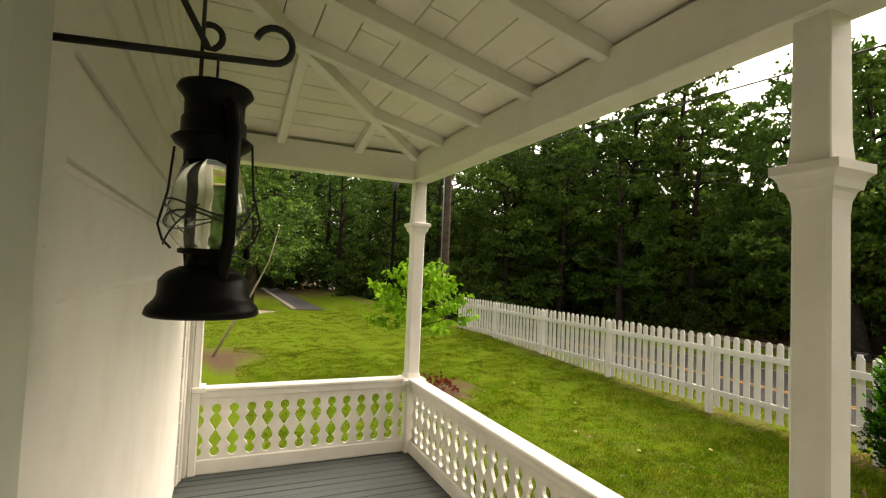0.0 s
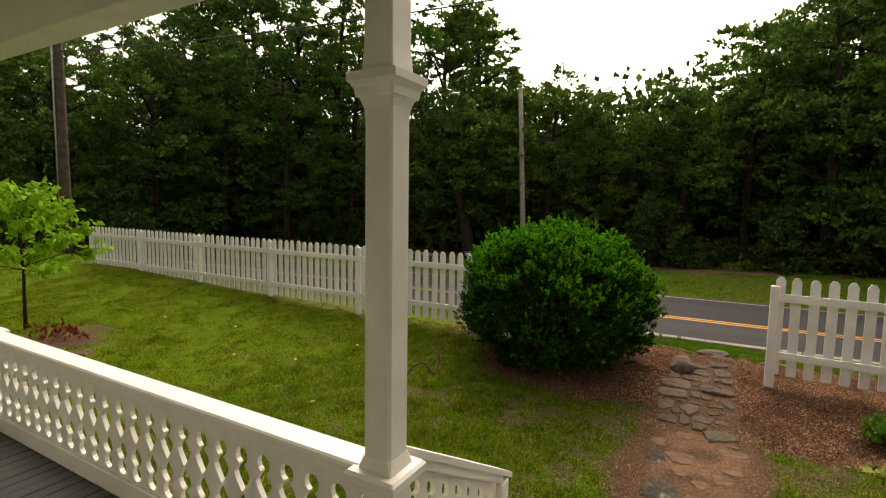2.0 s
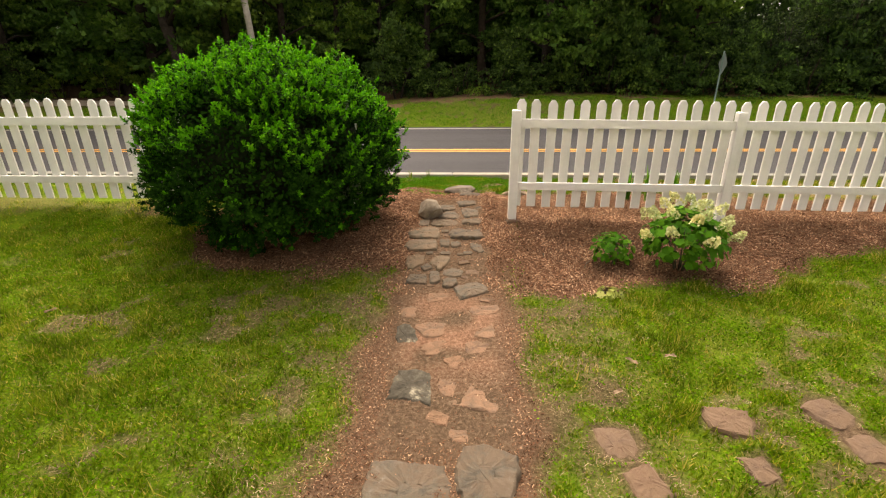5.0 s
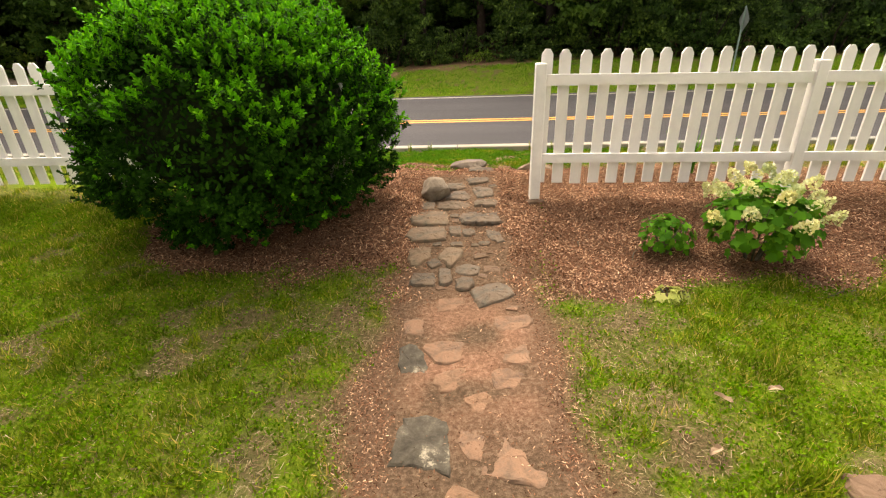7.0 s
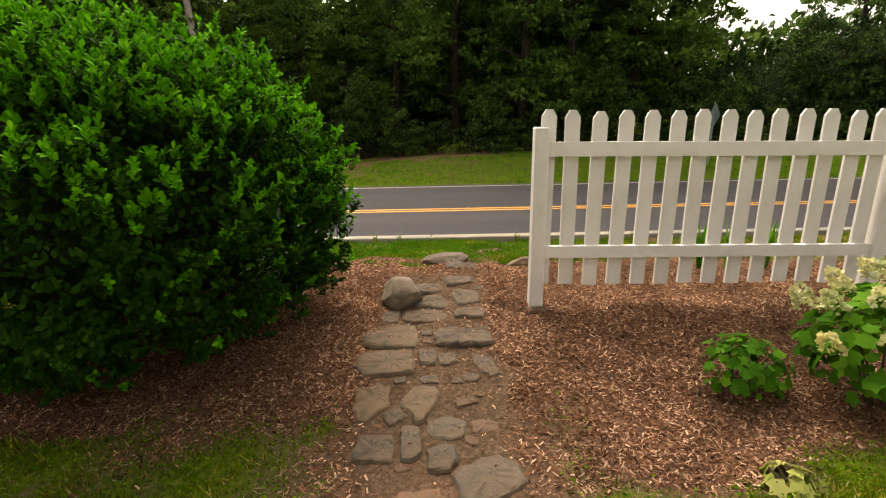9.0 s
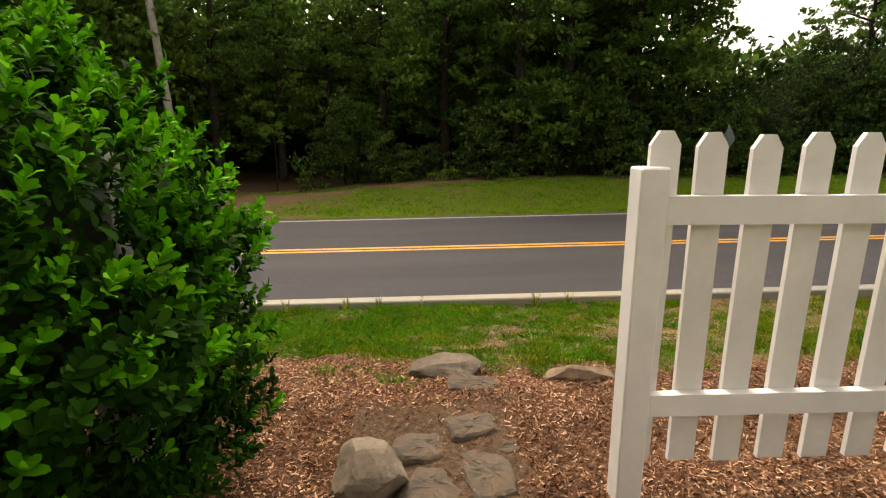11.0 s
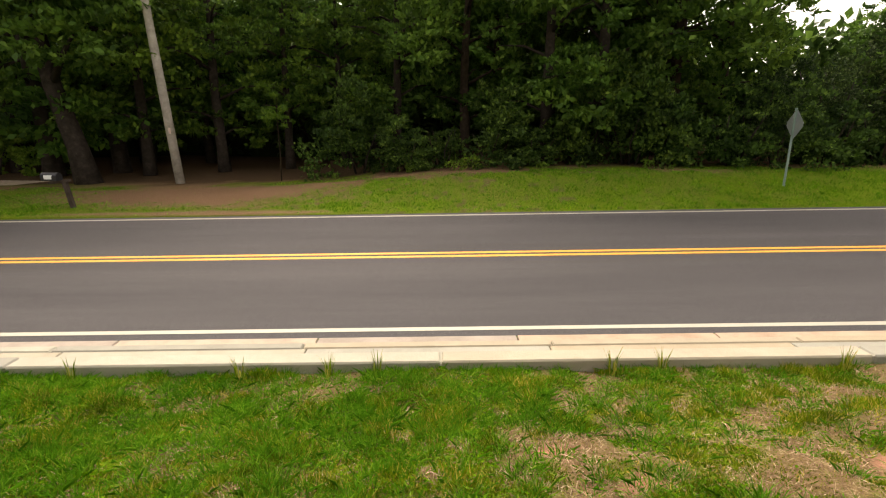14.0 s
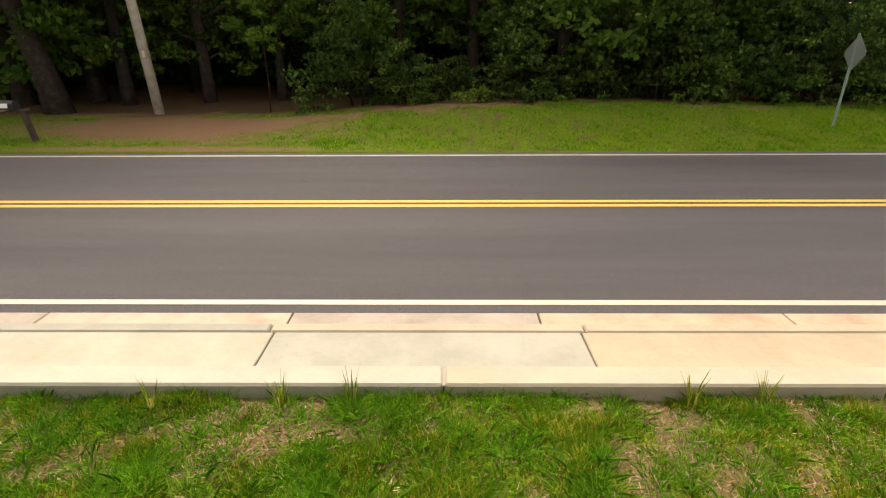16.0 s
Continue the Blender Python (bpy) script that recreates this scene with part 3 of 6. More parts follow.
# steps down to the path
steps = empty("porch_steps", pose(0, PY1, 0))
tagged(steps, "three grey painted wooden steps below the porch", "steps")
for k in range(3):
    zt, y0 = FZ - 0.171 * (k + 1), PY1 + 0.36 * k
    ob = part("tread", box((-0.93, y0 - PY1 + 0.02, zt - 0.035), (0.93, y0 - PY1 + 0.40, zt), 0.008), FLOORP, steps)
    part("riser", box((-0.92, y0 - PY1 + 0.36, zt - 0.20), (0.92, y0 - PY1 + 0.38, zt - 0.036)), WHITE, steps)


# porch posts
def lofted(levels):
    """A square shaft from (half width, z) levels, with chamfered corners."""
    bm = bmesh.new()
    rings = []
    for hw, z, ch in levels:
        c = hw - ch
        rings.append([bm.verts.new((a, b, z)) for a, b in ((-c, -hw), (c, -hw), (hw, -c), (hw, c), (c, hw), (-c, hw), (-hw, c), (-hw, -c))])
    for a, b in zip(rings, rings[1:]):
        for i in range(8):
            bm.faces.new((a[i], a[(i + 1) % 8], b[(i + 1) % 8], b[i]))
    bm.faces.new(rings[0][::-1])
    bm.faces.new(rings[-1])
    return bm


BEAM0, BEAM1 = 2.66, 2.90
def porch_post(x, y, lift=0.022):
    post = empty("porch_post", pose(x, y, FZ))
    tagged(post, "white painted square porch post with moulded capital", "post", "posts of the porch")
    part("base", lofted([(0.060, 0, 0.008), (0.060, 0.64, 0.008)]), WHITE, post)
    part("plate", lofted([(0.104, 0.637, 0.004), (0.108, 0.644, 0.004), (0.108, 0.672, 0.004), (0.098, 0.684, 0.004)]), WHITE, post)
    part("foot", lofted([(0.072, 0.684, 0.006), (0.068, 0.70, 0.006), (0.060, 0.73, 0.010)]), WHITE, post)
    part("shaft", lofted([(0.058, 0.725, 0.010), (0.057, 1.88 + lift, 0.010), (0.060, 1.925 + lift, 0.009), (0.067, 1.95 + lift, 0.006), (0.076, 1.965 + lift, 0.003)]), WHITE, post)
    part("capital", lofted([(0.078, 1.960 + lift, 0.003), (0.082, 1.985 + lift, 0.003), (0.090, 2.000 + lift, 0.003), (0.100, 2.008 + lift, 0.003), (0.100, 2.036 + lift, 0.003), (0.07, 2.044 + lift, 0.003)]), WHITE, post)
    part("neck", lofted([(0.064, 2.04 + lift, 0.004), (0.058, 2.12 + lift, 0.004), (0.055, BEAM0 - FZ, 0.004)]), WHITE, post)
    return post


for px in (RAILX, -1.02, 0.98, -RAILX):
    porch_post(px, RAILY, 0.095 if px == RAILX else 0.022)
half = empty("half_post", pose(RAILX, 0.50, FZ))
tagged(half, "white half post against the house wall", "post", "posts of the porch")
part("shaft", box((-0.05, -0.028, 0), (0.05, 0.035, BEAM0 - FZ), 0.008), WHITE, half)
part("plate", box((-0.085, -0.028, 0.655), (0.085, 0.075, 0.70), 0.005), WHITE, half)

# sawn board balustrades: half a cut-out on each edge of every board
CUT = ((0.105, 0.0), (0.111, 0.020), (0.126, 0.034), (0.147, 0.038), (0.168, 0.032), (0.182, 0.017), (0.190, 0.019), (0.213, 0.041), (0.234, 0.050), (0.260, 0.039), (0.315, 0.002))
HALF = 0.0685


def sawn_board(lean=0.0):
    """One baluster board, hung below z = 0; lean slants it along a stair."""
    side = [(HALF, 0.0)]
    side += [(HALF - i, -s) for s, i in CUT]
    side += [(HALF - i, -(0.626 - s)) for s, i in reversed(CUT)]
    side += [(HALF, -0.60)]
    outline = side + [(-x, z) for x, z in reversed(side)]
    outline = [(x * 0.994, z + lean * x) for x, z in outline]
    bm = bmesh.new()
    add_prism(bm, outline, 0.024)
    bmesh.ops.recalc_face_normals(bm, faces=bm.faces)
    me = bpy.data.meshes.new("baluster_board")
    bm.to_mesh(me)
    bm.free()
    me.materials.append(WHITE)
    return me


BOARD = sawn_board()


def railing(a, b, name="porch_railing"):
    """A level balustrade between two plan points."""
    a, b = Vector(a), Vector(b)
    d = b - a
    top = empty(name, pose(a.x, a.y, FZ, 0, 0, math.degrees(math.atan2(d.y, d.x))))
    tagged(top, "white painted porch railing of sawn cut-out boards", "railing", "railings of the porch")
    n = max(1, round(d.length / 0.137))
    w = d.length / n
    for i in range(n):
        ob = part_of("baluster_board", BOARD, WHITE, top)
        ob.matrix_basis = Matrix.Translation((w * (i + 0.5), 0, 0.655)) @ Matrix.Diagonal((w / 0.137, 1, 1, 1))
    part("top_rail", box((0.0, -0.062, 0.655), (d.length, 0.062, 0.688), 0.008), WHITE, top)
    part("upper_moulding", box((0.0, -0.034, 0.60), (d.length, 0.034, 0.654), 0.006), WHITE, top)
    part("bottom_rail", box((0.0, -0.030, 0.004), (d.length, 0.030, 0.118), 0.006), WHITE, top)
    return top


railing((RAILX, 0.53), (RAILX, RAILY - 0.075))
railing((RAILX + 0.075, RAILY), (-1.02 - 0.075, RAILY))


def stair_railing(x):
    """The sloping railing beside the steps, from the post down to a newel."""
    y0, y1, z0, z1 = RAILY + 0.12, 3.50, 0.84, 0.235
    run, lean = y1 - y0, (z1 - z0) / (y1 - y0)
    top = empty("stair_railing", pose(x, y0, 0, 0, 0, 90))
    tagged(top, "white sloping stair railing of sawn cut-out boards", "railing", "railings beside the steps")
    me = sawn_board(lean)
    n = 8
    w = run / n
    for i in range(n):
        ob = part_of("baluster_board", me, WHITE, top)
        ob.matrix_basis = Matrix.Translation((w * (i + 0.5), 0, z0 + lean * w * (i + 0.5) - 0.03)) @ Matrix.Diagonal((w / 0.137, 1, 0.92, 1))
    for nm, lo, hi, hw in (("top_rail", -0.035, 0.0, 0.050), ("upper_moulding", -0.085, -0.036, 0.034), ("bottom_rail", -0.66, -0.55, 0.028)):
        bm = bmesh.new()
        xa, xb = -0.06, run + (0.10 if nm == "top_rail" else 0.0)
        add_prism(bm, [(xa, z0 + lean * xa + lo), (xb, z0 + lean * xb + lo), (xb, z0 + lean * xb + hi), (xa, z0 + lean * xa + hi)], 2 * hw)
        bmesh.ops.recalc_face_normals(bm, faces=bm.faces)
        part(nm, bm, WHITE, top)
    part("newel", box((run - 0.05, -0.05, -0.60), (run + 0.05, 0.05, z1 - 0.065), 0.006), WHITE, top)


stair_railing(-1.065)
stair_railing(1.063)

# beams, rafters, ceiling, roof
PITCH = 0.24
beams = empty("porch_beam")
tagged(beams, "white painted beams carrying the porch roof", "beam", kind="structure")
part("beam", box((PX0 + 0.0, RAILY - 0.085, BEAM0), (PX1, RAILY + 0.085, BEAM1), 0.006), WHITE, beams)
part("beam", box((RAILX - 0.085, 0.40, BEAM0 + 0.001), (RAILX + 0.085, RAILY - 0.087, BEAM1), 0.006), WHITE, beams)
part("beam", box((-RAILX - 0.085, 0.40, BEAM0 + 0.001), (-RAILX + 0.085, RAILY - 0.087, BEAM1), 0.006), WHITE, beams)
RIDGE = RAILY - 0.40                                   # run from the beam to the wall


def slope_z(run):
    return BEAM1 + 0.015 + PITCH * run


def rafter(a, b, w=0.070, d=0.085):
    """A rafter between two plan points; its top follows the roof slope at each end."""
    (ax, ay, ar), (bx, by, br) = a, b
    u = Vector((bx - ax, by - ay, 0))
    s = Vector((-u.y, u.x, 0)).normalized() * w / 2
    bm = bmesh.new()
    vs = []
    for px, py, run in ((ax, ay, ar), (bx, by, br)):
        for sgn, dz in ((-1, -d), (1, -d), (1, 0), (-1, 0)):
            vs.append(bm.verts.new((px + sgn * s.x, py + sgn * s.y, slope_z(run) + dz)))
    for f in ((0, 1, 2, 3), (7, 6, 5, 4), (0, 4, 5, 1), (1, 5, 6, 2), (2, 6, 7, 3), (3, 7, 4, 0)):
        bm.faces.new([vs[i] for i in f])
    bmesh.ops.recalc_face_normals(bm, faces=bm.faces)
    bmesh.ops.bevel(bm, geom=bm.edges[:], offset=0.004, segments=1, affect="EDGES")
    part("rafter", bm, WHITE, rafters)


rafters = empty("porch_rafters")
tagged(rafters, "white painted rafters under the porch roof", "rafter", kind="structure")
hip_run = RIDGE
for side in (-1, 1):
    cx = RAILX * -side if side > 0 else RAILX
    rafter((cx, RAILY, 0), (cx - side * hip_run, RAILY - hip_run, hip_run), 0.075, 0.09)
    for off in (0.625, 1.285):
        rafter((cx, RAILY - off, 0), (cx - side * off, RAILY - off, off))
for x in (-3.83, -3.17, -2.54, -1.91, -1.285, -0.65, 0.0, 0.65, 1.285, 1.91, 2.54, 3.17, 3.83):
    run = min(RIDGE, abs(abs(RAILX) - abs(x)))
    rafter((x, RAILY, 0), (x, RAILY - run, run))


def ceiling_boards():
    """Sheathing seen from below: boards across the rafters, in three slopes."""
    bm = bmesh.new()
    r, k = -0.12, 0
    while r < RIDGE:
        wide = 0.17 + 0.05 * ((k * 3) % 4) / 3
        a, b = r + 0.004, min(r + wide, RIDGE) - 0.004
        # front slope, cut back along the hips, in lengths with open butt joints
        joints = [-4.7, -3.3 + 0.5 * ((k * 2) % 3), -1.4 + 0.45 * (k % 3), 0.7 + 0.4 * ((k + 1) % 3), 2.9, 4.7]
        for j0, j1 in zip(joints, joints[1:]):
            q = []
            for run, dz in ((a, 0.0), (b, 0.0)):
                lim = -RAILX - run - 0.008
                q.append((max(j0 + 0.004, -lim), RAILY - run, slope_z(run)))
                q.append((min(j1 - 0.004, lim), RAILY - run, slope_z(run)))
            if q[1][0] - q[0][0] < 0.03:
                continue
            add_plate(bm, [q[0], q[1], q[3], q[2]], 0.02)
        for side in (-1, 1):
            c = -RAILX * side
            q = []
            for run in (a, b):
                q.append((c - side * run, 0.395, slope_z(run)))
                q.append((c - side * run, RAILY - run - 0.008, slope_z(run)))
            if q[3][1] - q[2][1] > 0.02:
                add_plate(bm, [q[0], q[1], q[3], q[2]], 0.02)
        r, k = r + wide, k + 1
    bmesh.ops.recalc_face_normals(bm, faces=bm.faces)
    return bm


def add_plate(bm, quad, t):
    lo = [bm.verts.new(p) for p in quad]
    hi = [bm.verts.new((p[0], p[1], p[2] + t)) for p in quad]
    bm.faces.new(lo[::-1])
    bm.faces.new(hi)
    for i in range(4):
        bm.faces.new((lo[i], lo[(i + 1) % 4], hi[(i + 1) % 4], hi[i]))


tagged(part("ceiling", ceiling_boards(), CEIL), "white painted open board ceiling of the porch", "ceiling", kind="structure")
bm = bmesh.new()
o = 0.16
add_plate(bm, [(RAILX - o, RAILY + o, slope_z(-o) + 0.03), (-RAILX + o, RAILY + o, slope_z(-o) + 0.03), (-RAILX - RIDGE, 0.39, slope_z(RIDGE) + 0.03), (RAILX + RIDGE, 0.39, slope_z(RIDGE) + 0.03)], 0.06)
add_plate(bm, [(RAILX - o, 0.39, slope_z(-o) + 0.031), (RAILX - o, RAILY + o, slope_z(-o) + 0.031), (RAILX + RIDGE, 0.39, slope_z(RIDGE) + 0.031), (RAILX + RIDGE - 0.02, 0.388, slope_z(RIDGE) + 0.031)], 0.06)
add_plate(bm, [(-RAILX + o, RAILY + o, slope_z(-o) + 0.031), (-RAILX + o, 0.39, slope_z(-o) + 0.031), (-RAILX - RIDGE + 0.02, 0.388, slope_z(RIDGE) + 0.031), (-RAILX - RIDGE, 0.39, slope_z(RIDGE) + 0.031)], 0.06)
bmesh.ops.recalc_face_normals(bm, faces=bm.faces)
tagged(part("porch_roof", bm, plain("dark_roofing", (0.05, 0.045, 0.04), 0.9)), "dark roofing over the porch", "roof", kind="structure")


# ---- picket fence ----
def picket_mesh(tall):
    bm = bmesh.new()
    w = 0.050
    add_prism(bm, [(-w, 0), (w, 0), (w, tall - 0.045), (0.022, tall), (-0.022, tall), (-w, tall - 0.045)], 0.020)
    bmesh.ops.recalc_face_normals(bm, faces=bm.faces)
    me = bpy.data.meshes.new("picket")
    bm.to_mesh(me)
    bm.free()
    me.materials.append(FENCE)
    return me


def fence(posts, y, z_at, post_top, label, first=0.04):
    """A picket fence along x: posts and two rails towards the house, pickets behind them."""
    top = empty("picket_fence", pose(posts[0], y, float(height(posts[0], y))))
    tagged(top, label, "fence", "picket fences of the garden")
    base = top.matrix_world.inverted()
    rnd = random.Random(int(abs(posts[0]) * 10))
    me = picket_mesh(1.22)

    def put(name, bm):
        ob = part(name, bm, FENCE, top)
        ob.matrix_basis = base
        return ob
    for px in posts:
        zb, zt = float(height(px, y)) - 0.15, z_at(px) + post_top
        put("post", box((px - 0.048, y - 0.048, zb), (px + 0.048, y + 0.048, zt), 0.006))
    for a, b in zip(posts, posts[1:]):
        for lo, hi in ((-0.30, -0.205), (-1.01, -0.925)):
            bm = bmesh.new()
            za, zb = z_at(a), z_at(b)
            add_prism(bm, [(a + 0.05, za + lo), (b - 0.05, zb + lo), (b - 0.05, zb + hi), (a + 0.05, za + hi)], 0.036, Matrix.Translation((0, y - 0.004, 0)))
            bmesh.ops.recalc_face_normals(bm, faces=bm.faces)
            put("rail", bm)
    x = posts[0] + first
    while x < posts[-1] + 0.02:
        ob = part_of("picket", me, FENCE, top)
        ob.matrix_basis = base @ Matrix.Translation((x, y + 0.026, z_at(x) - 1.22 + rnd.uniform(-0.008, 0.008))) @ Matrix.Rotation(radians(rnd.uniform(-0.7, 0.7)), 4, "Y")
        x += 0.1745
    return top


fence([0.60, 3.03, 5.45, 7.88, 10.3, 12.75], 8.15, lambda x: 0.945 - 0.012 * x, -0.11, "weathered white picket fence beside the mulch bed", 0.045)
fence([-15.96, -13.42, -11.0, -8.55, -6.10, -3.68, -1.30], 8.40, lambda x: 0.93 + 0.003 * max(0.0, -x - 8), -0.03, "weathered white picket fence along the lawn")

# ---- hanging lantern ----
def lantern():
    bx, by, bz = -0.875, 0.627, 1.750
    lan = empty("hanging_lantern", pose(bx, by, bz))
    lan.scale = (0.80, 0.80, 0.885)
    tagged(lan, "black enamelled kerosene lantern with clear glass globe", "lantern")
    bm = bmesh.new()
    add_lathe(bm, [(0.0, 0.004), (0.088, 0.0), (0.093, 0.004), (0.090, 0.014), (0.078, 0.026), (0.074, 0.034), (0.073, 0.056), (0.062, 0.068), (0.040, 0.078), (0.0, 0.080)], 32)
    part("tank", bm, BLACK, lan)
    bm = bmesh.new()
    add_lathe(bm, [(0.030, 0.078), (0.034, 0.084), (0.030, 0.096), (0.047, 0.099), (0.047, 0.106), (0.0, 0.107)], 24)
    part("burner", bm, BLACK, lan)
    bm = bmesh.new()
    add_lathe(bm, [(0.043, 0.107), (0.060, 0.126), (0.068, 0.146), (0.067, 0.168), (0.058, 0.205), (0.045, 0.245), (0.0435, 0.245), (0.0565, 0.205), (0.0655, 0.168), (0.0665, 0.146), (0.0585, 0.126), (0.0415, 0.107)], 32)
    gl, n, l, p = nodes_of("clear_lantern_glass")
    p.inputs["Transmission Weight"].default_value, p.inputs["Roughness"].default_value, p.inputs["IOR"].default_value = 1.0, 0.03, 1.45
    p.inputs["Base Color"].default_value = (0.93, 0.95, 0.90, 1)
    ob = part("globe", bm, gl, lan, "clear glass globe")
    ob.visible_shadow = False
    bm = bmesh.new()
    add_lathe(bm, [(0.0, 0.244), (0.046, 0.244), (0.047, 0.262), (0.062, 0.272), (0.068, 0.280), (0.060, 0.286), (0.054, 0.290), (0.054, 0.312), (0.050, 0.318), (0.050, 0.342), (0.054, 0.350), (0.064, 0.360), (0.060, 0.368), (0.030, 0.372), (0.0, 0.372)], 28)
    part("chimney", bm, BLACK, lan)
    for a in (radians(25), radians(205)):
        c, s = math.cos(a), math.sin(a)
        bm = bmesh.new()
        add_tube(bm, [(0.050 * c, 0.050 * s, 0.335), (0.066 * c, 0.066 * s, 0.325), (0.081 * c, 0.081 * s, 0.28), (0.081 * c, 0.081 * s, 0.12), (0.067 * c, 0.067 * s, 0.075), (0.06 * c, 0.06 * s, 0.055)], 0.0105, 10)
        part("air_tube", bm, BLACK, lan)
    bm = bmesh.new()
    for z, r in ((0.168, 0.070), (0.150, 0.070)):
        add_tube(bm, [(r * math.cos(t), r * math.sin(t), z + 0.012 * math.sin(2 * t + z * 60)) for t in np.linspace(0, math.tau, 28)], 0.0017, 6, False)
    for a in (0.3, 1.9, 3.4, 5.0):
        add_tube(bm, [(0.070 * math.cos(a + t * 1.1), 0.070 * math.sin(a + t * 1.1), 0.11 + 0.062 * t) for t in np.linspace(0, 1, 8)], 0.0017, 6)
    part("wire_guard", bm, IRON, lan)
    for sgn in (1, -1):
        side = [(-0.064, 0.272), (-0.070, 0.20), (-0.084, 0.145), (-0.075, 0.12), (-0.060, 0.106)]
        bm = bmesh.new()
        add_tube(bm, [(sgn * x * 0.55, sgn * x, z) for x, z in side], 0.0022, 6)
        part("bail", bm, IRON, lan)
    bm = bmesh.new()
    add_tube(bm, [(-0.012, 0, 0.36), (-0.012, 0, 0.405), (0, 0, 0.418), (0.012, 0, 0.405), (0.012, 0, 0.36)], 0.002, 6)
    part("hanging_loop", bm, IRON, lan)
    bm = bmesh.new()
    add_lathe(bm, [(0.0, -0.006), (0.009, -0.004), (0.009, 0.004), (0.0, 0.006)], 14, Matrix.Translation((0.03, 0.065, 0.10)) @ Matrix.Rotation(radians(90), 4, "X"))
    part("wick_knob", bm, BLACK, lan)
    # wrought bracket on the door casing
    br = empty("lantern_bracket", pose(-0.854, 0.428, 2.10))
    tagged(br, "black wrought iron scroll bracket on the door casing", "bracket")
    inv = br.matrix_world.inverted()
    bm = bmesh.new()
    add_box(bm, (-0.866, 0.428, 2.085), (-0.842, 0.436, 2.48), 0.002)
    ob = part("back_plate", bm, IRON, br)
    ob.matrix_basis = inv
    p0, p1 = Vector((-0.854, 0.438, 2.10)), Vector((-0.883, 0.625, 2.125))
    d = (p1 - p0)
    u = d.normalized()
    loop = [p1 + u * (0.080 + 0.028 * math.sin(t)) + Vector((0, 0, 0.028 - 0.028 * math.cos(t))) for t in np.linspace(0, 4.4, 14)]
    bm = bmesh.new()
    add_tube(bm, [p0, p0 + d * 0.5, p1] + loop, 0.0055, 8)
    ob = part("arm", bm, IRON, br)
    ob.matrix_basis = inv
    q0 = Vector((-0.854, 0.438, 2.44))
    q1 = p1 + u * -0.012 + Vector((0, 0, 0.010))
    curl = [q1 + u * (0.018 * math.sin(t)) + Vector((0, 0, 0.018 - 0.018 * math.cos(t))) for t in np.linspace(0, 3.5, 10)]
    bm = bmesh.new()
    add_tube(bm, [q0, q0 + (q1 - q0) * 0.7] + curl, 0.0048, 8)
    ob = part("brace", bm, IRON, br)
    ob.matrix_basis = inv
    # thin cable that drops beside the bracket
    bm = bmesh.new()
    add_tube(bm, [(-0.93, 0.60, 2.93), (-0.925, 0.602, 2.4), (-0.905, 0.604, 2.07)], 0.003, 6)
    tagged(part("hanging_cable", bm, WIRE), "thin black cable hanging from the porch ceiling", "cable")


lantern()


# ---- leaves, bushes, trees ----
def leaf_fan(centres, normals, size, spread, rng, per=1, fold=0.25, slim=0.5):
    """Leaves as pairs of folded triangles sharing a midrib: four corners, one quad each."""
    n = len(centres)
    a = normals + spread * rng.normal(size=(n, 3))
    a /= np.linalg.norm(a, axis=1, keepdims=True) + 1e-9
    s = np.cross(a, rng.normal(size=(n, 3)))
    s /= np.linalg.norm(s, axis=1, keepdims=True) + 1e-9
    up = np.cross(s, a)
    L = (size * rng.uniform(0.65, 1.25, n))[:, None]
    base, tip = centres, centres + a * L
    mid = centres + a * L * 0.5 + up * L * fold * rng.uniform(-1, 1, (n, 1))
    return np.stack([base, mid + s * L * slim * 0.5, tip, mid - s * L * slim * 0.5], 1).reshape(-1, 3)


def sphere_points(n, rng):
    v = rng.normal(size=(n, 3))
    return v / np.linalg.norm(v, axis=1, keepdims=True)


def clumped_crown(rng, lobes, leaves, size, spread=0.9):
    """Leaves in clumps over several lobes (x, y, z, radius, flat); open between the clumps."""
    cen, nor = [], []
    total = sum(r * r for *_, r, _ in lobes)
    for x, y, z, r, flat in lobes:
        k = max(5, int(leaves * r * r / total))
        clumps = max(6, int(k / 34))
        dirs = sphere_points(clumps, rng)
        rad = r * rng.uniform(0.55, 1.10, (clumps, 1))
        cc = dirs * rad
        which = rng.randint(0, clumps, k)
        off = rng.normal(size=(k, 3)) * r * 0.13
        off[:, 2] *= 0.45
        pts = cc[which] + off
        pts[:, 2] *= flat
        out = dirs[which] + np.array((0, 0, 0.35))
        cen.append(pts + np.array((x, y, z)))
        nor.append(out)
    cen, nor = np.concatenate(cen), np.concatenate(nor)
    return leaf_fan(cen, nor, size, spread, rng, slim=0.62)


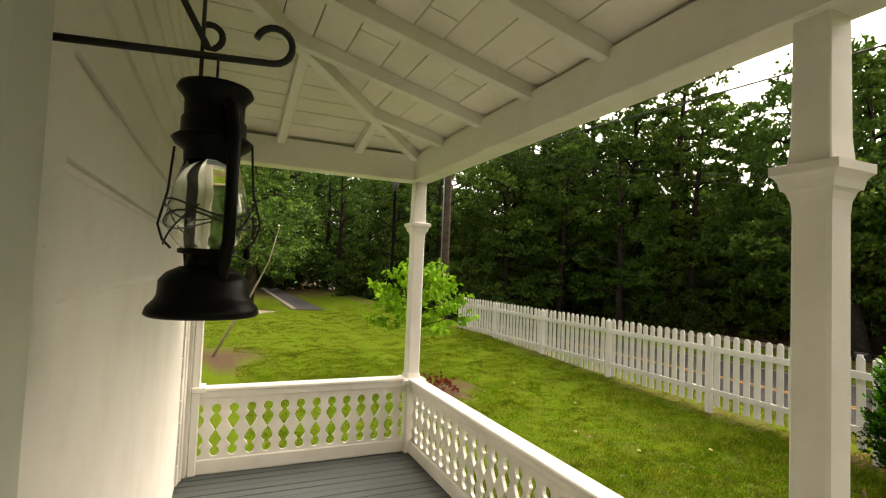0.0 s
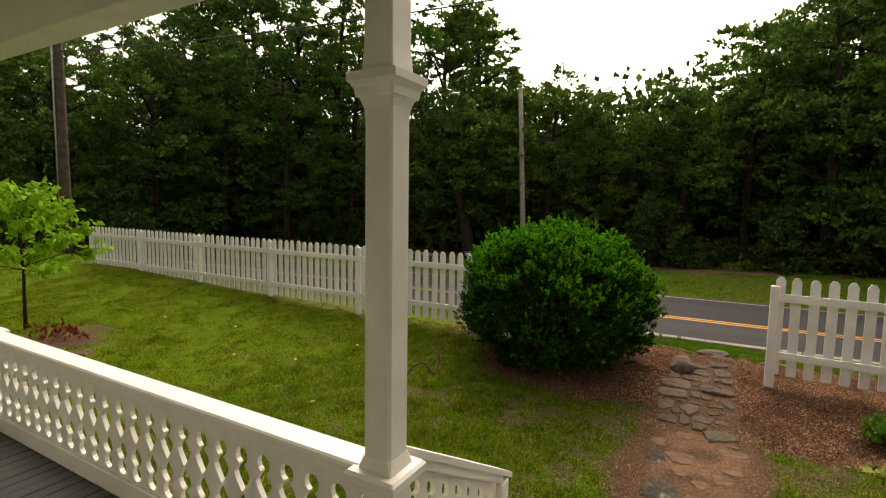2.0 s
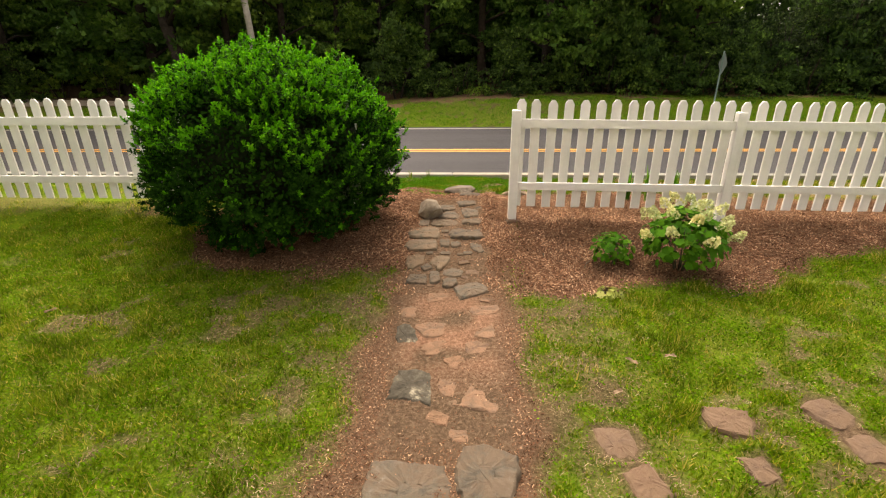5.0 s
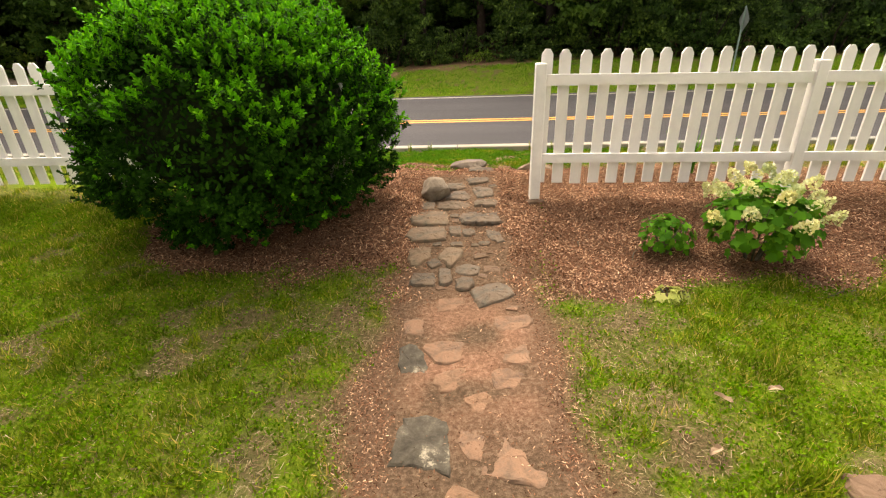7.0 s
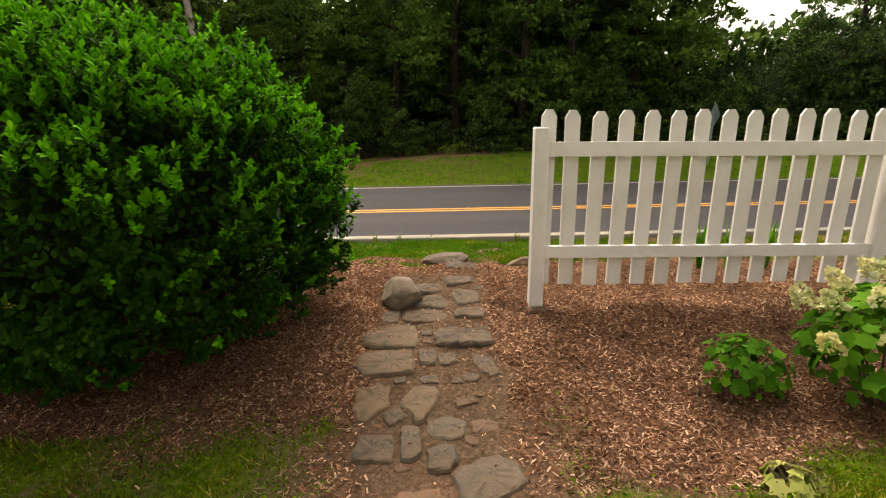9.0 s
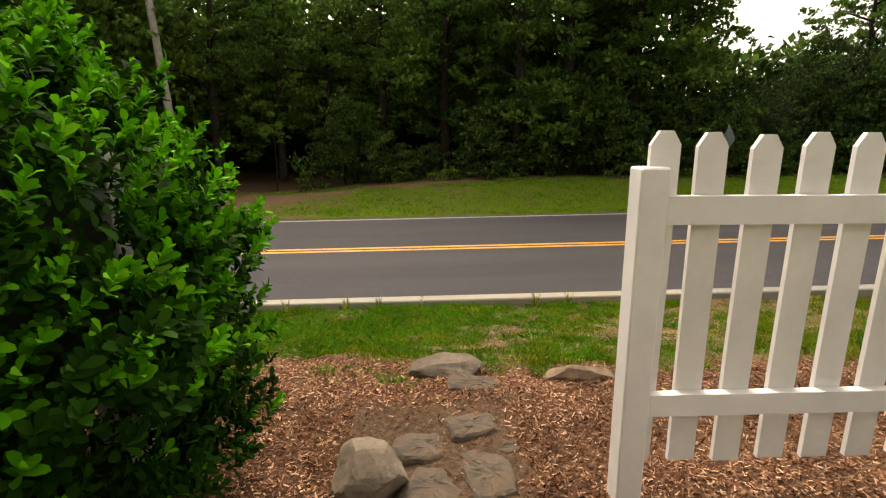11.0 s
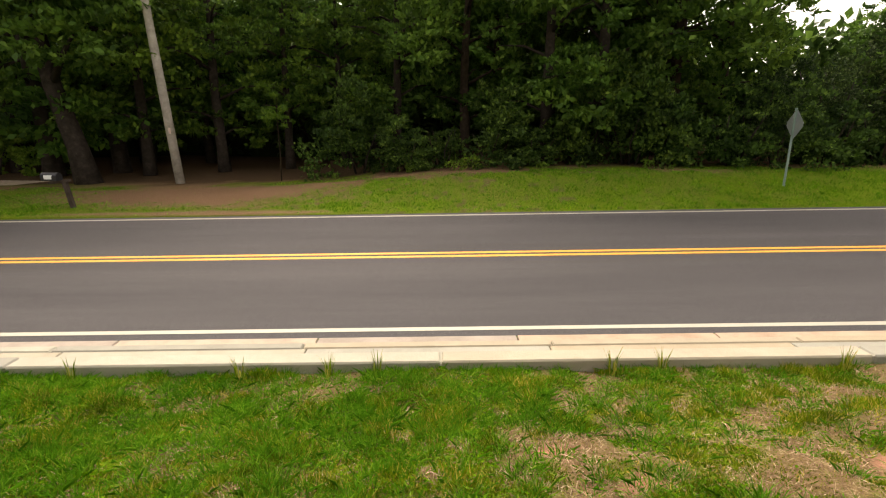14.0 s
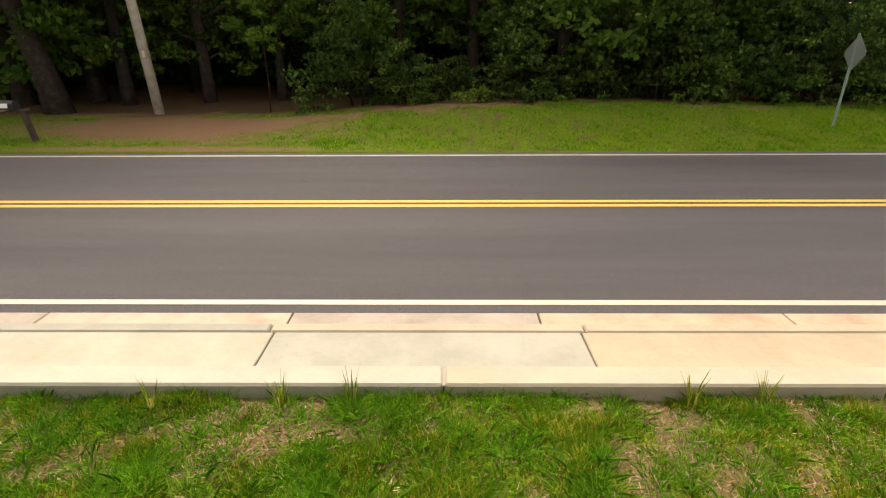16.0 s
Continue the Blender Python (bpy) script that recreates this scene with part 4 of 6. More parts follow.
def tree_meshes(seed, tall, wide, low, leaves, size):
    """A trunk with limbs, and a crown, for a tree of that height."""
    rng = np.random.RandomState(seed)
    bm = bmesh.new()
    lean = rng.uniform(-0.04, 0.04, 2)
    pts = [(lean[0] * t * tall + 0.12 * math.sin(t * 5 + seed), lean[1] * t * tall, t * tall * 0.9 - 0.3) for t in np.linspace(0, 1, 9)]
    r0 = 0.016 * tall + 0.05
    add_tube(bm, pts, [r0 * (1.25 if i == 0 else 1 - 0.1 * i) for i in range(9)], 9)
    lobes = []
    for k in range(15):
        t = low + (0.98 - low) * (k + rng.uniform(0, 0.8)) / 15
        i = min(7, int(t * 8))
        p = Vector(pts[i]).lerp(Vector(pts[i + 1]), t * 8 - i)
        a = k * 2.4 + rng.uniform(-0.5, 0.5)
        reach = wide * (0.35 + 0.75 * math.sin(math.pi * min(1, max(0.08, (t - low) / (1.02 - low))) ** 0.75)) * rng.uniform(0.6, 1.05)
        q = p + Vector((math.cos(a) * reach, math.sin(a) * reach, reach * 0.25))
        add_tube(bm, [p, p.lerp(q, 0.5) + Vector((0, 0, 0.1 * reach)), q], [0.28 * r0, 0.17 * r0, 0.05 * r0], 5)
        lobes.append((q.x, q.y, q.z, wide * rng.uniform(0.30, 0.52), rng.uniform(0.6, 0.85)))
    lobes.append((pts[-1][0], pts[-1][1], pts[-1][2], wide * 0.42, 0.9))
    trunk = bpy.data.meshes.new("trunk")
    bm.to_mesh(trunk)
    bm.free()
    trunk.materials.append(BARK)
    return trunk, even_mesh("crown", clumped_crown(rng, lobes, leaves, size), 4)


def plant_tree(meshes, x, y, s, turn, leaf, label, group="", wide=1.0):
    t = empty("tree", pose(x, y, float(height(x, y)) - 0.05, 0, 0, turn))
    t.scale = (s * wide, s * wide, s)
    tagged(t, label, "tree", group)
    part_of("trunk", meshes[0], BARK, t)
    part_of("crown", meshes[1], leaf, t)
    return t


KINDS = [tree_meshes(11, 14, 3.0, 0.10, 11500, 0.215), tree_meshes(12, 15, 2.7, 0.16, 11000, 0.215), tree_meshes(13, 10, 2.6, 0.20, 10500, 0.185),
         tree_meshes(14, 12, 3.2, 0.12, 11500, 0.215), tree_meshes(15, 9, 2.2, 0.18, 9500, 0.175)]
for k in KINDS:
    k[1].materials.append(WOODLEAF)
# the wood across the road: place along the road, depth, kind, height
rnd = random.Random(3)
WOOD = []
for x, tall in ((-46, 19), (-42, 20), (-38, 19), (-34.5, 21), (-31, 20), (-28, 18), (-25, 19), (-22.5, 14.0), (-20, 12.4), (-17.6, 12.8), (-15.2, 15.0), (-13.2, 14.5), (-11.0, 9.6), (-9.2, 9.8), (-6.6, 8.4), (-4.3, 7.6),
                (-1.8, 9.2), (0.9, 10.4), (3.6, 11.5), (6.2, 13.0), (8.4, 13.0), (10.4, 8.4), (19.0, 8.4), (21.5, 8.8), (23.5, 9.0), (27.5, 9.0), (32, 9.5), (37, 10), (43, 11)):
    WOOD.append((x + rnd.uniform(-0.5, 0.5), 28.2 + rnd.uniform(-0.9, 1.4), tall))
for x in np.arange(-50, 12, 3.6):
    WOOD.append((x + rnd.uniform(-1, 1), 33.5 + rnd.uniform(-1, 1.5), {True: 17.5, False: 9.8}[x < -25 or -16 < x < -13 or x > 3] * rnd.uniform(0.85, 1.0)))
for x, y, tall in ((-43, -1.5, 13), (-45, 13, 14), (-40, 19, 15), (-36, 23, 14), (-44, -8, 13), (-39, -12, 12), (-34, -16, 12), (-33, 11.5, 11), (-50, 5, 14), (-52, -3, 15), (-37, 15.5, 13), (-31.5, 19.5, 13), (-28.5, 1.9, 9), (-30.5, -2.5, 10), (-29, 22.5, 13), (-24.5, 24.0, 12), (5.0, 32.5, 14), (8.0, 31.8, 14.5), (9.4, 31.2, 13.5), (8.8, 28.6, 12.5), (6.6, 35, 15), (2.8, 33, 11.5), (-47, 9.5, 13), (-41, 9.5, 11), (-46, 2.0, 12), (-38, -6, 11), (-35, -9.5, 11), (-56, 8, 15), (-58, 1, 15), (-57, -9, 15), (-48, -14, 14), (-42, -18, 13), (-36, 12.5, 11), (-33, 15, 12), (-60, 14, 15), (-52, 19, 15)):
    WOOD.append((x, y, tall))
TALL = (14, 15, 10, 12, 9)
for i, (x, y, tall) in enumerate(WOOD):
    k = rnd.choice((0, 1, 3)) if tall > 10.8 else rnd.choice((2, 4))
    plant_tree(KINDS[k], x, y, (tall + 1.2) / TALL[k], rnd.uniform(0, 360), WOODLEAF, "tall leafy broadleaf tree at the edge of a dark wood", "trees of the wood", 1.0)

# a leaning trunk by the roadside track and an open-crowned tree behind the pole
bm = bmesh.new()
add_tube(bm, [(0, 0, -0.3), (-0.25, 0.1, 1.2), (-0.75, 0.2, 3.2), (-1.1, 0.4, 5.5), (-1.2, 0.6, 8)], [0.46, 0.32, 0.27, 0.22, 0.12], 12)
for a, b in (((-0.75, 0.2, 3.2), (0.9, -0.8, 4.6)), ((-1.0, 0.3, 4.6), (-2.6, -0.9, 5.6)), ((-1.1, 0.4, 5.5), (0.4, -0.6, 7.2))):
    add_tube(bm, [a, Vector(a).lerp(Vector(b), 0.5) + Vector((0, 0, 0.15)), b], [0.13, 0.09, 0.04], 6)
me = bpy.data.meshes.new("trunk")
bm.to_mesh(me)
bm.free()
me.materials.append(BARK)
rng = np.random.RandomState(77)
cr = even_mesh("crown", clumped_crown(rng, [(0.9, -0.8, 4.4, 1.5, 0.55), (-2.4, -0.9, 5.2, 1.8, 0.6), (0.2, -0.6, 6.6, 1.9, 0.7), (-1.2, 0.6, 8.2, 2.2, 0.8), (-2.9, 0.2, 3.2, 1.1, 0.6), (2.1, -0.2, 6.0, 1.4, 0.6)], 7500, 0.26), 4)
cr.materials.append(WOODLEAF)
plant_tree((me, cr), -12.0, 25.2, 1.0, 0, WOODLEAF, "old leaning tree with a thick dark trunk beside the road")


def shrub_mesh(seed, w, h, leaves, size):
    rng = np.random.RandomState(seed)
    lobes = [(rng.uniform(-0.6, 0.6) * w, rng.uniform(-0.4, 0.4) * w, h * rng.uniform(0.2, 0.8), w * rng.uniform(0.3, 0.5), h / w * 0.7) for _ in range(7)]
    return even_mesh("foliage", clumped_crown(rng, lobes, leaves, size, 1.1), 4)


def add_stems(t, me, count):
    for k in range(count):
        part_of("stem", me, BARK, t).matrix_basis = Matrix.Rotation(math.tau * k / count, 4, "Z")


bm = bmesh.new()
add_tube(bm, [(0.15, 0, -0.1), (0.4, 0, 0.7), (0.67, 0.2, 1.4)], [0.04, 0.03, 0.012], 5)
SSTEM = bpy.data.meshes.new("stem")
bm.to_mesh(SSTEM)
bm.free()
SSTEM.materials.append(BARK)
SHRUBS = [shrub_mesh(31, 1.7, 2.3, 3600, 0.145), shrub_mesh(32, 1.5, 1.5, 2900, 0.125), shrub_mesh(33, 2.0, 3.4, 4400, 0.15)]
for i, x in enumerate(np.arange(-34, 40, 1.55)):
    if -21.5 < x < -4.0:
        continue
    m = SHRUBS[(i * 7) % 3]
    vine = x > 11.5
    if not m.materials:
        m.materials.append(UNDERLEAF)
    y = 25.6 + rnd.uniform(-0.3, 0.6) - (0.9 if x > 8 else 0.0)
    t = empty("shrub", pose(x + rnd.uniform(-0.4, 0.4), y, float(height(x, y)) - 0.1, 0, 0, rnd.uniform(0, 360)))
    s = rnd.uniform(0.8, 1.2)
    t.scale = (s, s, s * rnd.uniform(0.8, 1.15))
    tagged(t, "dark green undergrowth shrub at the edge of the wood", "shrub", "undergrowth of the wood")
    part_of("foliage", m, UNDERLEAF, t)
    add_stems(t, SSTEM, 4)

for i, (x, y) in enumerate(((-41, 10.5), (-38, 10.0), (-35, 10.2), (-32, 10.6), (-29.5, 11.2), (-44, 8.5), (-47, 6), (-49, 2.5), (-47, -1), (-44.5, -4), (-41.5, -7), (-38.5, -10.5), (-35.5, -13), (-33, 13.5), (-30, 14.5), (-27.5, 15.5), (-25.5, 18), (-50, 0.5), (-51, 5))):
    t = empty("shrub", pose(x, y, float(height(x, y)) - 0.1, 0, 0, 40 * i))
    t.scale = (1.35, 1.35, 1.3)
    tagged(t, "dark green undergrowth shrub beyond the lawn", "shrub", "undergrowth of the wood")
    part_of("foliage", SHRUBS[i % 3], UNDERLEAF, t)
    add_stems(t, SSTEM, 4)

# shrubs in the bright gap: sunlight put into the leaf colour
SUNSHRUB = shrub_mesh(34, 1.7, 2.3, 2600, 0.17)
SUNSHRUB.materials.append(SUNLEAF)
for i, (x, y) in enumerate(((-17.8, 28.2), (-20.2, 27.8), (-15.6, 29.2))):
    t = empty("shrub", pose(x, y, float(height(x, y)) - 0.1, 0, 0, 50 * i))
    tagged(t, "lighter green shrub beyond the gravel drive", "shrub", "undergrowth of the wood")
    part_of("foliage", SUNSHRUB, SUNLEAF, t)
    add_stems(t, SSTEM, 4)

# fresh weeds where the far verge meets the wood
WEED = shrub_mesh(35, 0.34, 0.42, 130, 0.10)
WEED.materials.append(SUNLEAF)
for i, (x, y, k) in enumerate(((0.3, 24.5, 1.0), (0.75, 24.6, 1.25), (-1.2, 24.7, 0.7), (3.2, 24.5, 0.6), (6.6, 24.3, 0.8), (-3.6, 24.8, 0.6))):
    t = empty("weed", pose(x, y, float(height(x, y)) - 0.03, 0, 0, 60 * i))
    t.scale = (k, k, k)
    tagged(t, "fresh light green weed at the edge of the wood", "weed", "weeds along the wood")
    part_of("foliage", WEED, SUNLEAF, t)

# a thin self-sown sapling with bright leaves in front of the shade
sp = empty("young_tree", pose(-5.5, 25.1, float(height(-5.5, 25.1)) - 0.03))
tagged(sp, "thin wild sapling with bright green leaves before the wood", "tree")
bm = bmesh.new()
add_tube(bm, [(0, 0, -0.05), (0.05, 0, 1.0), (0.02, 0.05, 2.1), (0.10, 0.0, 2.8)], [0.022, 0.018, 0.013, 0.005], 6)
part("trunk", bm, BARK, sp)
part_of("leaves", even_mesh("leaves", clumped_crown(np.random.RandomState(36), [(0.05, 0, 2.45, 0.42, 0.9), (-0.2, -0.1, 2.05, 0.26, 0.8), (0.3, 0, 1.95, 0.24, 0.7)], 420, 0.13), 4), SUNLEAF, sp)

# bank of vine-covered thicket to the right of the sign
VINE = [shrub_mesh(41, 2.6, 5.4, 10500, 0.14), shrub_mesh(42, 2.4, 4.4, 9500, 0.135)]
bm = bmesh.new()
add_tube(bm, [(0.4, 0, -0.1), (0.8, 0, 1.6), (1.15, 0.35, 3.4)], [0.07, 0.05, 0.02], 6)
VSTEM = bpy.data.meshes.new("stem")
bm.to_mesh(VSTEM)
bm.free()
VSTEM.materials.append(BARK)
for m in VINE:
    m.materials.append(VINELEAF)
for i, (x, y, s) in enumerate(((12.2, 27.2, 0.78), (14.2, 26.2, 0.82), (16.4, 25.6, 1.12), (18.8, 25.2, 1.25), (21.4, 25.0, 1.25), (24.2, 24.8, 1.3), (27.2, 24.8, 1.2), (30.5, 24.6, 1.25), (34, 24.6, 1.3), (15.4, 28.6, 1.0), (19.8, 28.4, 1.25))):
    t = empty("thicket", pose(x, y, float(height(x, y)) - 0.15, 0, 0, 70 * i))
    t.scale = (s, s, s)
    tagged(t, "thicket smothered in climbing vine leaves", "thicket", "vine thickets")
    part_of("foliage", VINE[i % 2], VINELEAF, t)
    add_stems(t, VSTEM, 5)

# deep wood behind: an added dark sheet for its shade, with far foliage above it
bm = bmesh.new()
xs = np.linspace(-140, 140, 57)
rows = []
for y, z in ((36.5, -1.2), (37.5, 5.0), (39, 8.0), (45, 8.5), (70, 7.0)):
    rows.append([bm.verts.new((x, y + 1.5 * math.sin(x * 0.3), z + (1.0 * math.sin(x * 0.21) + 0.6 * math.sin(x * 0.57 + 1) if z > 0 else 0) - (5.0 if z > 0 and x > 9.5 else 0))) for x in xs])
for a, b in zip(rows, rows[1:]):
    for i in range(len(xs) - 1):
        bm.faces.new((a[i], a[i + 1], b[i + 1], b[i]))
tagged(part("backdrop", bm, rocky("wood_shade_dark", ((0.008, 0.011, 0.005), (0.018, 0.026, 0.010), (0.035, 0.05, 0.018)), 1.0, 1.2)), "added dark sheet for the shade behind the trees", "bank", kind="structure")
rng = np.random.RandomState(9)
n = 34000
px = rng.uniform(-70, 60, n)
pz = rng.uniform(-1, 1, n) ** 3 * 1.5 + rng.uniform(0, 9.0, n) * np.where(px > 9.5, 0.5, 1.0)
pts = np.stack([px, 37.0 + 1.5 * np.sin(px * 0.3) - rng.uniform(0, 2.2, n), pz], -1)
nor = np.tile((0, -0.7, 0.6), (n, 1))
me = even_mesh("far_foliage", leaf_fan(pts, nor, 0.55, 0.8, rng, slim=0.7), 4)
tagged(part_of("far_foliage", me, UNDERLEAF), "dense dark foliage deep in the wood", "foliage", kind="stuff")
n = 26000
py = rng.uniform(-34, 40, n)
pts = np.stack([-63 - rng.uniform(0, 3, n) + 1.5 * np.sin(py * 0.3), py, rng.uniform(-0.5, 13.5, n)], -1)
me = even_mesh("far_foliage", leaf_fan(pts, np.tile((0.7, 0, 0.6), (n, 1)), 0.8, 0.8, rng, slim=0.75), 4)
tagged(part_of("far_foliage", me, UNDERLEAF), "dense dark foliage beyond the side road", "foliage", kind="stuff")


# ---- the round evergreen bush by the gate ----
def oval_leaves(centres, normals, size, spread, rng, splay=1.0):
    """Blunt oval leaves, broadest past the middle, cupped along the midrib."""
    outline = np.array(((0, 0), (0.13, 0.28), (0.25, 0.66), (0.17, 0.92), (0.0, 1.0), (-0.17, 0.92), (-0.25, 0.66), (-0.13, 0.28)))
    n = len(centres)
    side = np.cross(normals, rng.normal(size=(n, 3)))
    side /= np.linalg.norm(side, axis=1, keepdims=True)
    a = normals * rng.uniform(0.55, 1.25, (n, 1)) + splay * side + spread * 0.4 * rng.normal(size=(n, 3))
    a /= np.linalg.norm(a, axis=1, keepdims=True)
    s = np.cross(a, normals + 0.25 * rng.normal(size=(n, 3)))
    s /= np.linalg.norm(s, axis=1, keepdims=True)
    f = np.cross(s, a)
    L = (size * rng.uniform(0.65, 1.25, n))[:, None, None]
    cup = (np.abs(outline[:, :1]) * 0.5 - 0.25 * outline[:, 1:] ** 2)[None]
    return (centres[:, None] + L * (outline[None, :, :1] * s[:, None] + outline[None, :, 1:] * a[:, None] + cup * f[:, None])).reshape(-1, 3)


def holly_bush():
    bx, by = -2.07, 7.88
    b = empty("evergreen_bush", pose(bx, by, float(height(bx, by))))
    tagged(b, "large rounded evergreen bush with glossy leaves", "bush")
    rng = np.random.RandomState(21)
    rad = np.array((1.35, 1.28, 0.99))

    def wave(d, k, seed):
        off = Vector((seed * 7.1, seed * 3.3, seed * 1.7))
        return np.array([noise.noise(Vector(v) * k + off) for v in d])

    def skin(d, reach):
        """Places on the bush for directions from its heart, spread a little towards the ground."""
        p = d * rad * reach[:, None]
        p[:, :2] *= 1 + 0.22 * np.clip(-d[:, 2:], 0, 1)
        p[:, 2] = np.maximum(p[:, 2], -0.935) + 0.95
        return p
    d = sphere_points(9800, rng)
    d = d[d[:, 2] > -0.90]
    lump = 1 + 0.075 * wave(d, 2.3, 1) + 0.075 * wave(d, 5.5, 2)
    thick = wave(d, 4.2, 3) + 0.45 * wave(d, 10.0, 4)
    keep = thick > -0.38 + 0.40 * (1 - ramp01(d[:, 2], 0.2, 0.75))
    d, lump, thick = d[keep], lump[keep], thick[keep]
    n = len(d)
    shoot = np.where(rng.rand(n) < 0.10, rng.uniform(1.00, 1.06, n), rng.uniform(0.86, 1.0, n)) + 0.05 * np.clip(thick, -0.3, 0.6)
    shoot = np.where((d[:, 2] > 0.75) & (rng.rand(n) < 0.16), shoot + rng.uniform(0.04, 0.13, n), shoot)
    tip = skin(d, lump * shoot)
    # a side branch that reaches out beside the gate
    arm = sphere_points(90, rng)
    arm = arm[arm[:, 2] > -0.8]
    stray = arm * np.array((0.24, 0.22, 0.46)) * rng.uniform(0.75, 1.08, (len(arm), 1)) + np.array((1.10, 0.52, 0.56))
    tip, d, shoot = np.concatenate([tip, stray]), np.concatenate([d, arm * 0.6 + np.array((0.5, 0.25, 0.15))]), np.append(shoot, np.full(len(arm), 1.0))
    out = d + np.array((0, 0, 1.0))
    out /= np.linalg.norm(out, axis=1, keepdims=True)
    # fewer young leaves low down: partly growth, partly shade put into the leaf colours
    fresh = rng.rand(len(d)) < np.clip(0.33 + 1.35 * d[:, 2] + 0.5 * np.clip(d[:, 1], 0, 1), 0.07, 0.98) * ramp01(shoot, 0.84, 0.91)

    def rosettes(pick, per, size, lift, splay):
        t, o = np.repeat(tip[pick], per, 0), np.repeat(out[pick], per, 0)
        step = (np.tile(np.arange(per), int(pick.sum())) * 0.006)[:, None]
        return oval_leaves(t - o * step + lift * o, o, size, 0.3, rng, splay)
    inner = sphere_points(15000, rng)
    inner = inner[inner[:, 2] > -0.93]
    q2 = oval_leaves(skin(inner, rng.uniform(0.74, 0.93, len(inner)) * (1 + 0.06 * wave(inner, 2.3, 1))), inner, 0.050, 0.8, rng)
    everywhere = np.ones(len(d), bool)
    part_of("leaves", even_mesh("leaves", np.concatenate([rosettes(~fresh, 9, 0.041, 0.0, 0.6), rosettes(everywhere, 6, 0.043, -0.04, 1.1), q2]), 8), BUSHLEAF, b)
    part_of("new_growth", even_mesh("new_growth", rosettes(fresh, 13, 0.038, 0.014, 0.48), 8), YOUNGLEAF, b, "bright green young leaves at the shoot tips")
    # added near-black shell: the shade between the leaves, put in as a shape
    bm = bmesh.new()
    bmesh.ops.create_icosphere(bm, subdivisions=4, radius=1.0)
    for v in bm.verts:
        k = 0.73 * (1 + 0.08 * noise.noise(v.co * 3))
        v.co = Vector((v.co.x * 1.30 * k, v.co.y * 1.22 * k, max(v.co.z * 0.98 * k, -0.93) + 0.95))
    part("inner_growth", bm, rocky("bush_shade_dark", ((0.006, 0.009, 0.004), (0.012, 0.018, 0.007), (0.02, 0.03, 0.011)), 1.0, 9), b)
    for k in range(9):
        a = k * 0.7
        bm = bmesh.new()
        add_tube(bm, [(0.25 * math.cos(a), 0.25 * math.sin(a), -0.1), (0.6 * math.cos(a), 0.6 * math.sin(a), 0.35)], [0.035, 0.02], 6)
        part("stem", bm, BARK, b)


holly_bush()


def lobed_leaves(centres, facing, size, rng):
    """Lobed leaves, seven-cornered, as flat fans with a drooping tip."""
    outline = np.array([(0, 0), (0.42, 0.12), (0.34, 0.36), (0.55, 0.62), (0.22, 0.66), (0, 1.0), (-0.22, 0.66), (-0.55, 0.62), (-0.34, 0.36), (-0.42, 0.12)])
    n = len(centres)
    f = facing + 0.35 * rng.normal(size=(n, 3))
    f /= np.linalg.norm(f, axis=1, keepdims=True)
    a = np.cross(f, rng.normal(size=(n, 3)))
    a /= np.linalg.norm(a, axis=1, keepdims=True)
    s = np.cross(f, a)
    L = (size * rng.uniform(0.6, 1.2, n))[:, None, None]
    P = centres[:, None] + L * (outline[None, :, :1] * s[:, None] + (outline[None, :, 1:] - 0.3) * a[:, None]) - L * 0.25 * (outline[None, :, 1:] ** 2) * f[:, None]
    return P.reshape(-1, 3), len(outline)


def flowering_shrub(x, y, r, h, leaves, heads, name, label, size=0.11, seed=1, leaf=HYDLEAF):
    rng = np.random.RandomState(seed)
    t = empty(name, pose(x, y, float(height(x, y)) - 0.02))
    tagged(t, label, "shrub")
    d = sphere_points(leaves * 2, rng)
    d = d[d[:, 2] > -0.55][:leaves]
    c = d * np.array((r, r, h * 0.5)) * rng.uniform(0.65, 1.0, (len(d), 1)) + np.array((0, 0, h * 0.52))
    q, per = lobed_leaves(c, d + np.array((0, 0, 0.6)), size, rng)
    part_of("leaves", even_mesh("leaves", q, per), leaf, t)
    for k in range(9):
        a = k * 2.4
        bm = bmesh.new()
        add_tube(bm, [(0.04 * math.cos(a), 0.04 * math.sin(a), 0), (0.3 * r * math.cos(a), 0.3 * r * math.sin(a), 0.4 * h), (0.75 * r * math.cos(a), 0.75 * r * math.sin(a), 0.85 * h)], [0.008, 0.006, 0.003], 5)
        part("stem", bm, STEM, t)
    for k in range(heads):
        a, rr = k * 2.4 + 0.3, r * math.sqrt((k + 0.5) / heads) * 1.05
        hx, hy, hz = rr * math.cos(a), rr * math.sin(a), h * (1.06 - 0.42 * (rr / r) ** 2) + rng.uniform(-0.04, 0.05)
        m = 120
        u = rng.rand(m)
        w = 0.038 * (1 - u) ** 0.7 + 0.008
        th = rng.uniform(0, math.tau, m)
        lean = np.array((math.cos(a), math.sin(a))) * 0.55
        pp = np.stack([hx + w * np.cos(th) + lean[0] * u * 0.11, hy + w * np.sin(th) + lean[1] * u * 0.11, hz + u * 0.09 - 0.02], -1)
        q = leaf_fan(pp, np.stack([np.cos(th), np.sin(th), 0.5 + 0 * th], -1), 0.026, 0.6, rng, slim=0.95)
        part_of("flower_head", even_mesh("flower_head", q, 4), PETAL, t, "cream cone-shaped flower head")
    return t


flowering_shrub(2.12, 6.96, 0.40, 0.64, 430, 20, "hydrangea", "oakleaf hydrangea with cream flower heads in the mulch", 0.092, 5)
flowering_shrub(1.50, 7.10, 0.22, 0.34, 170, 0, "hydrangea", "small leafy green shrub in the mulch", 0.062, 6)
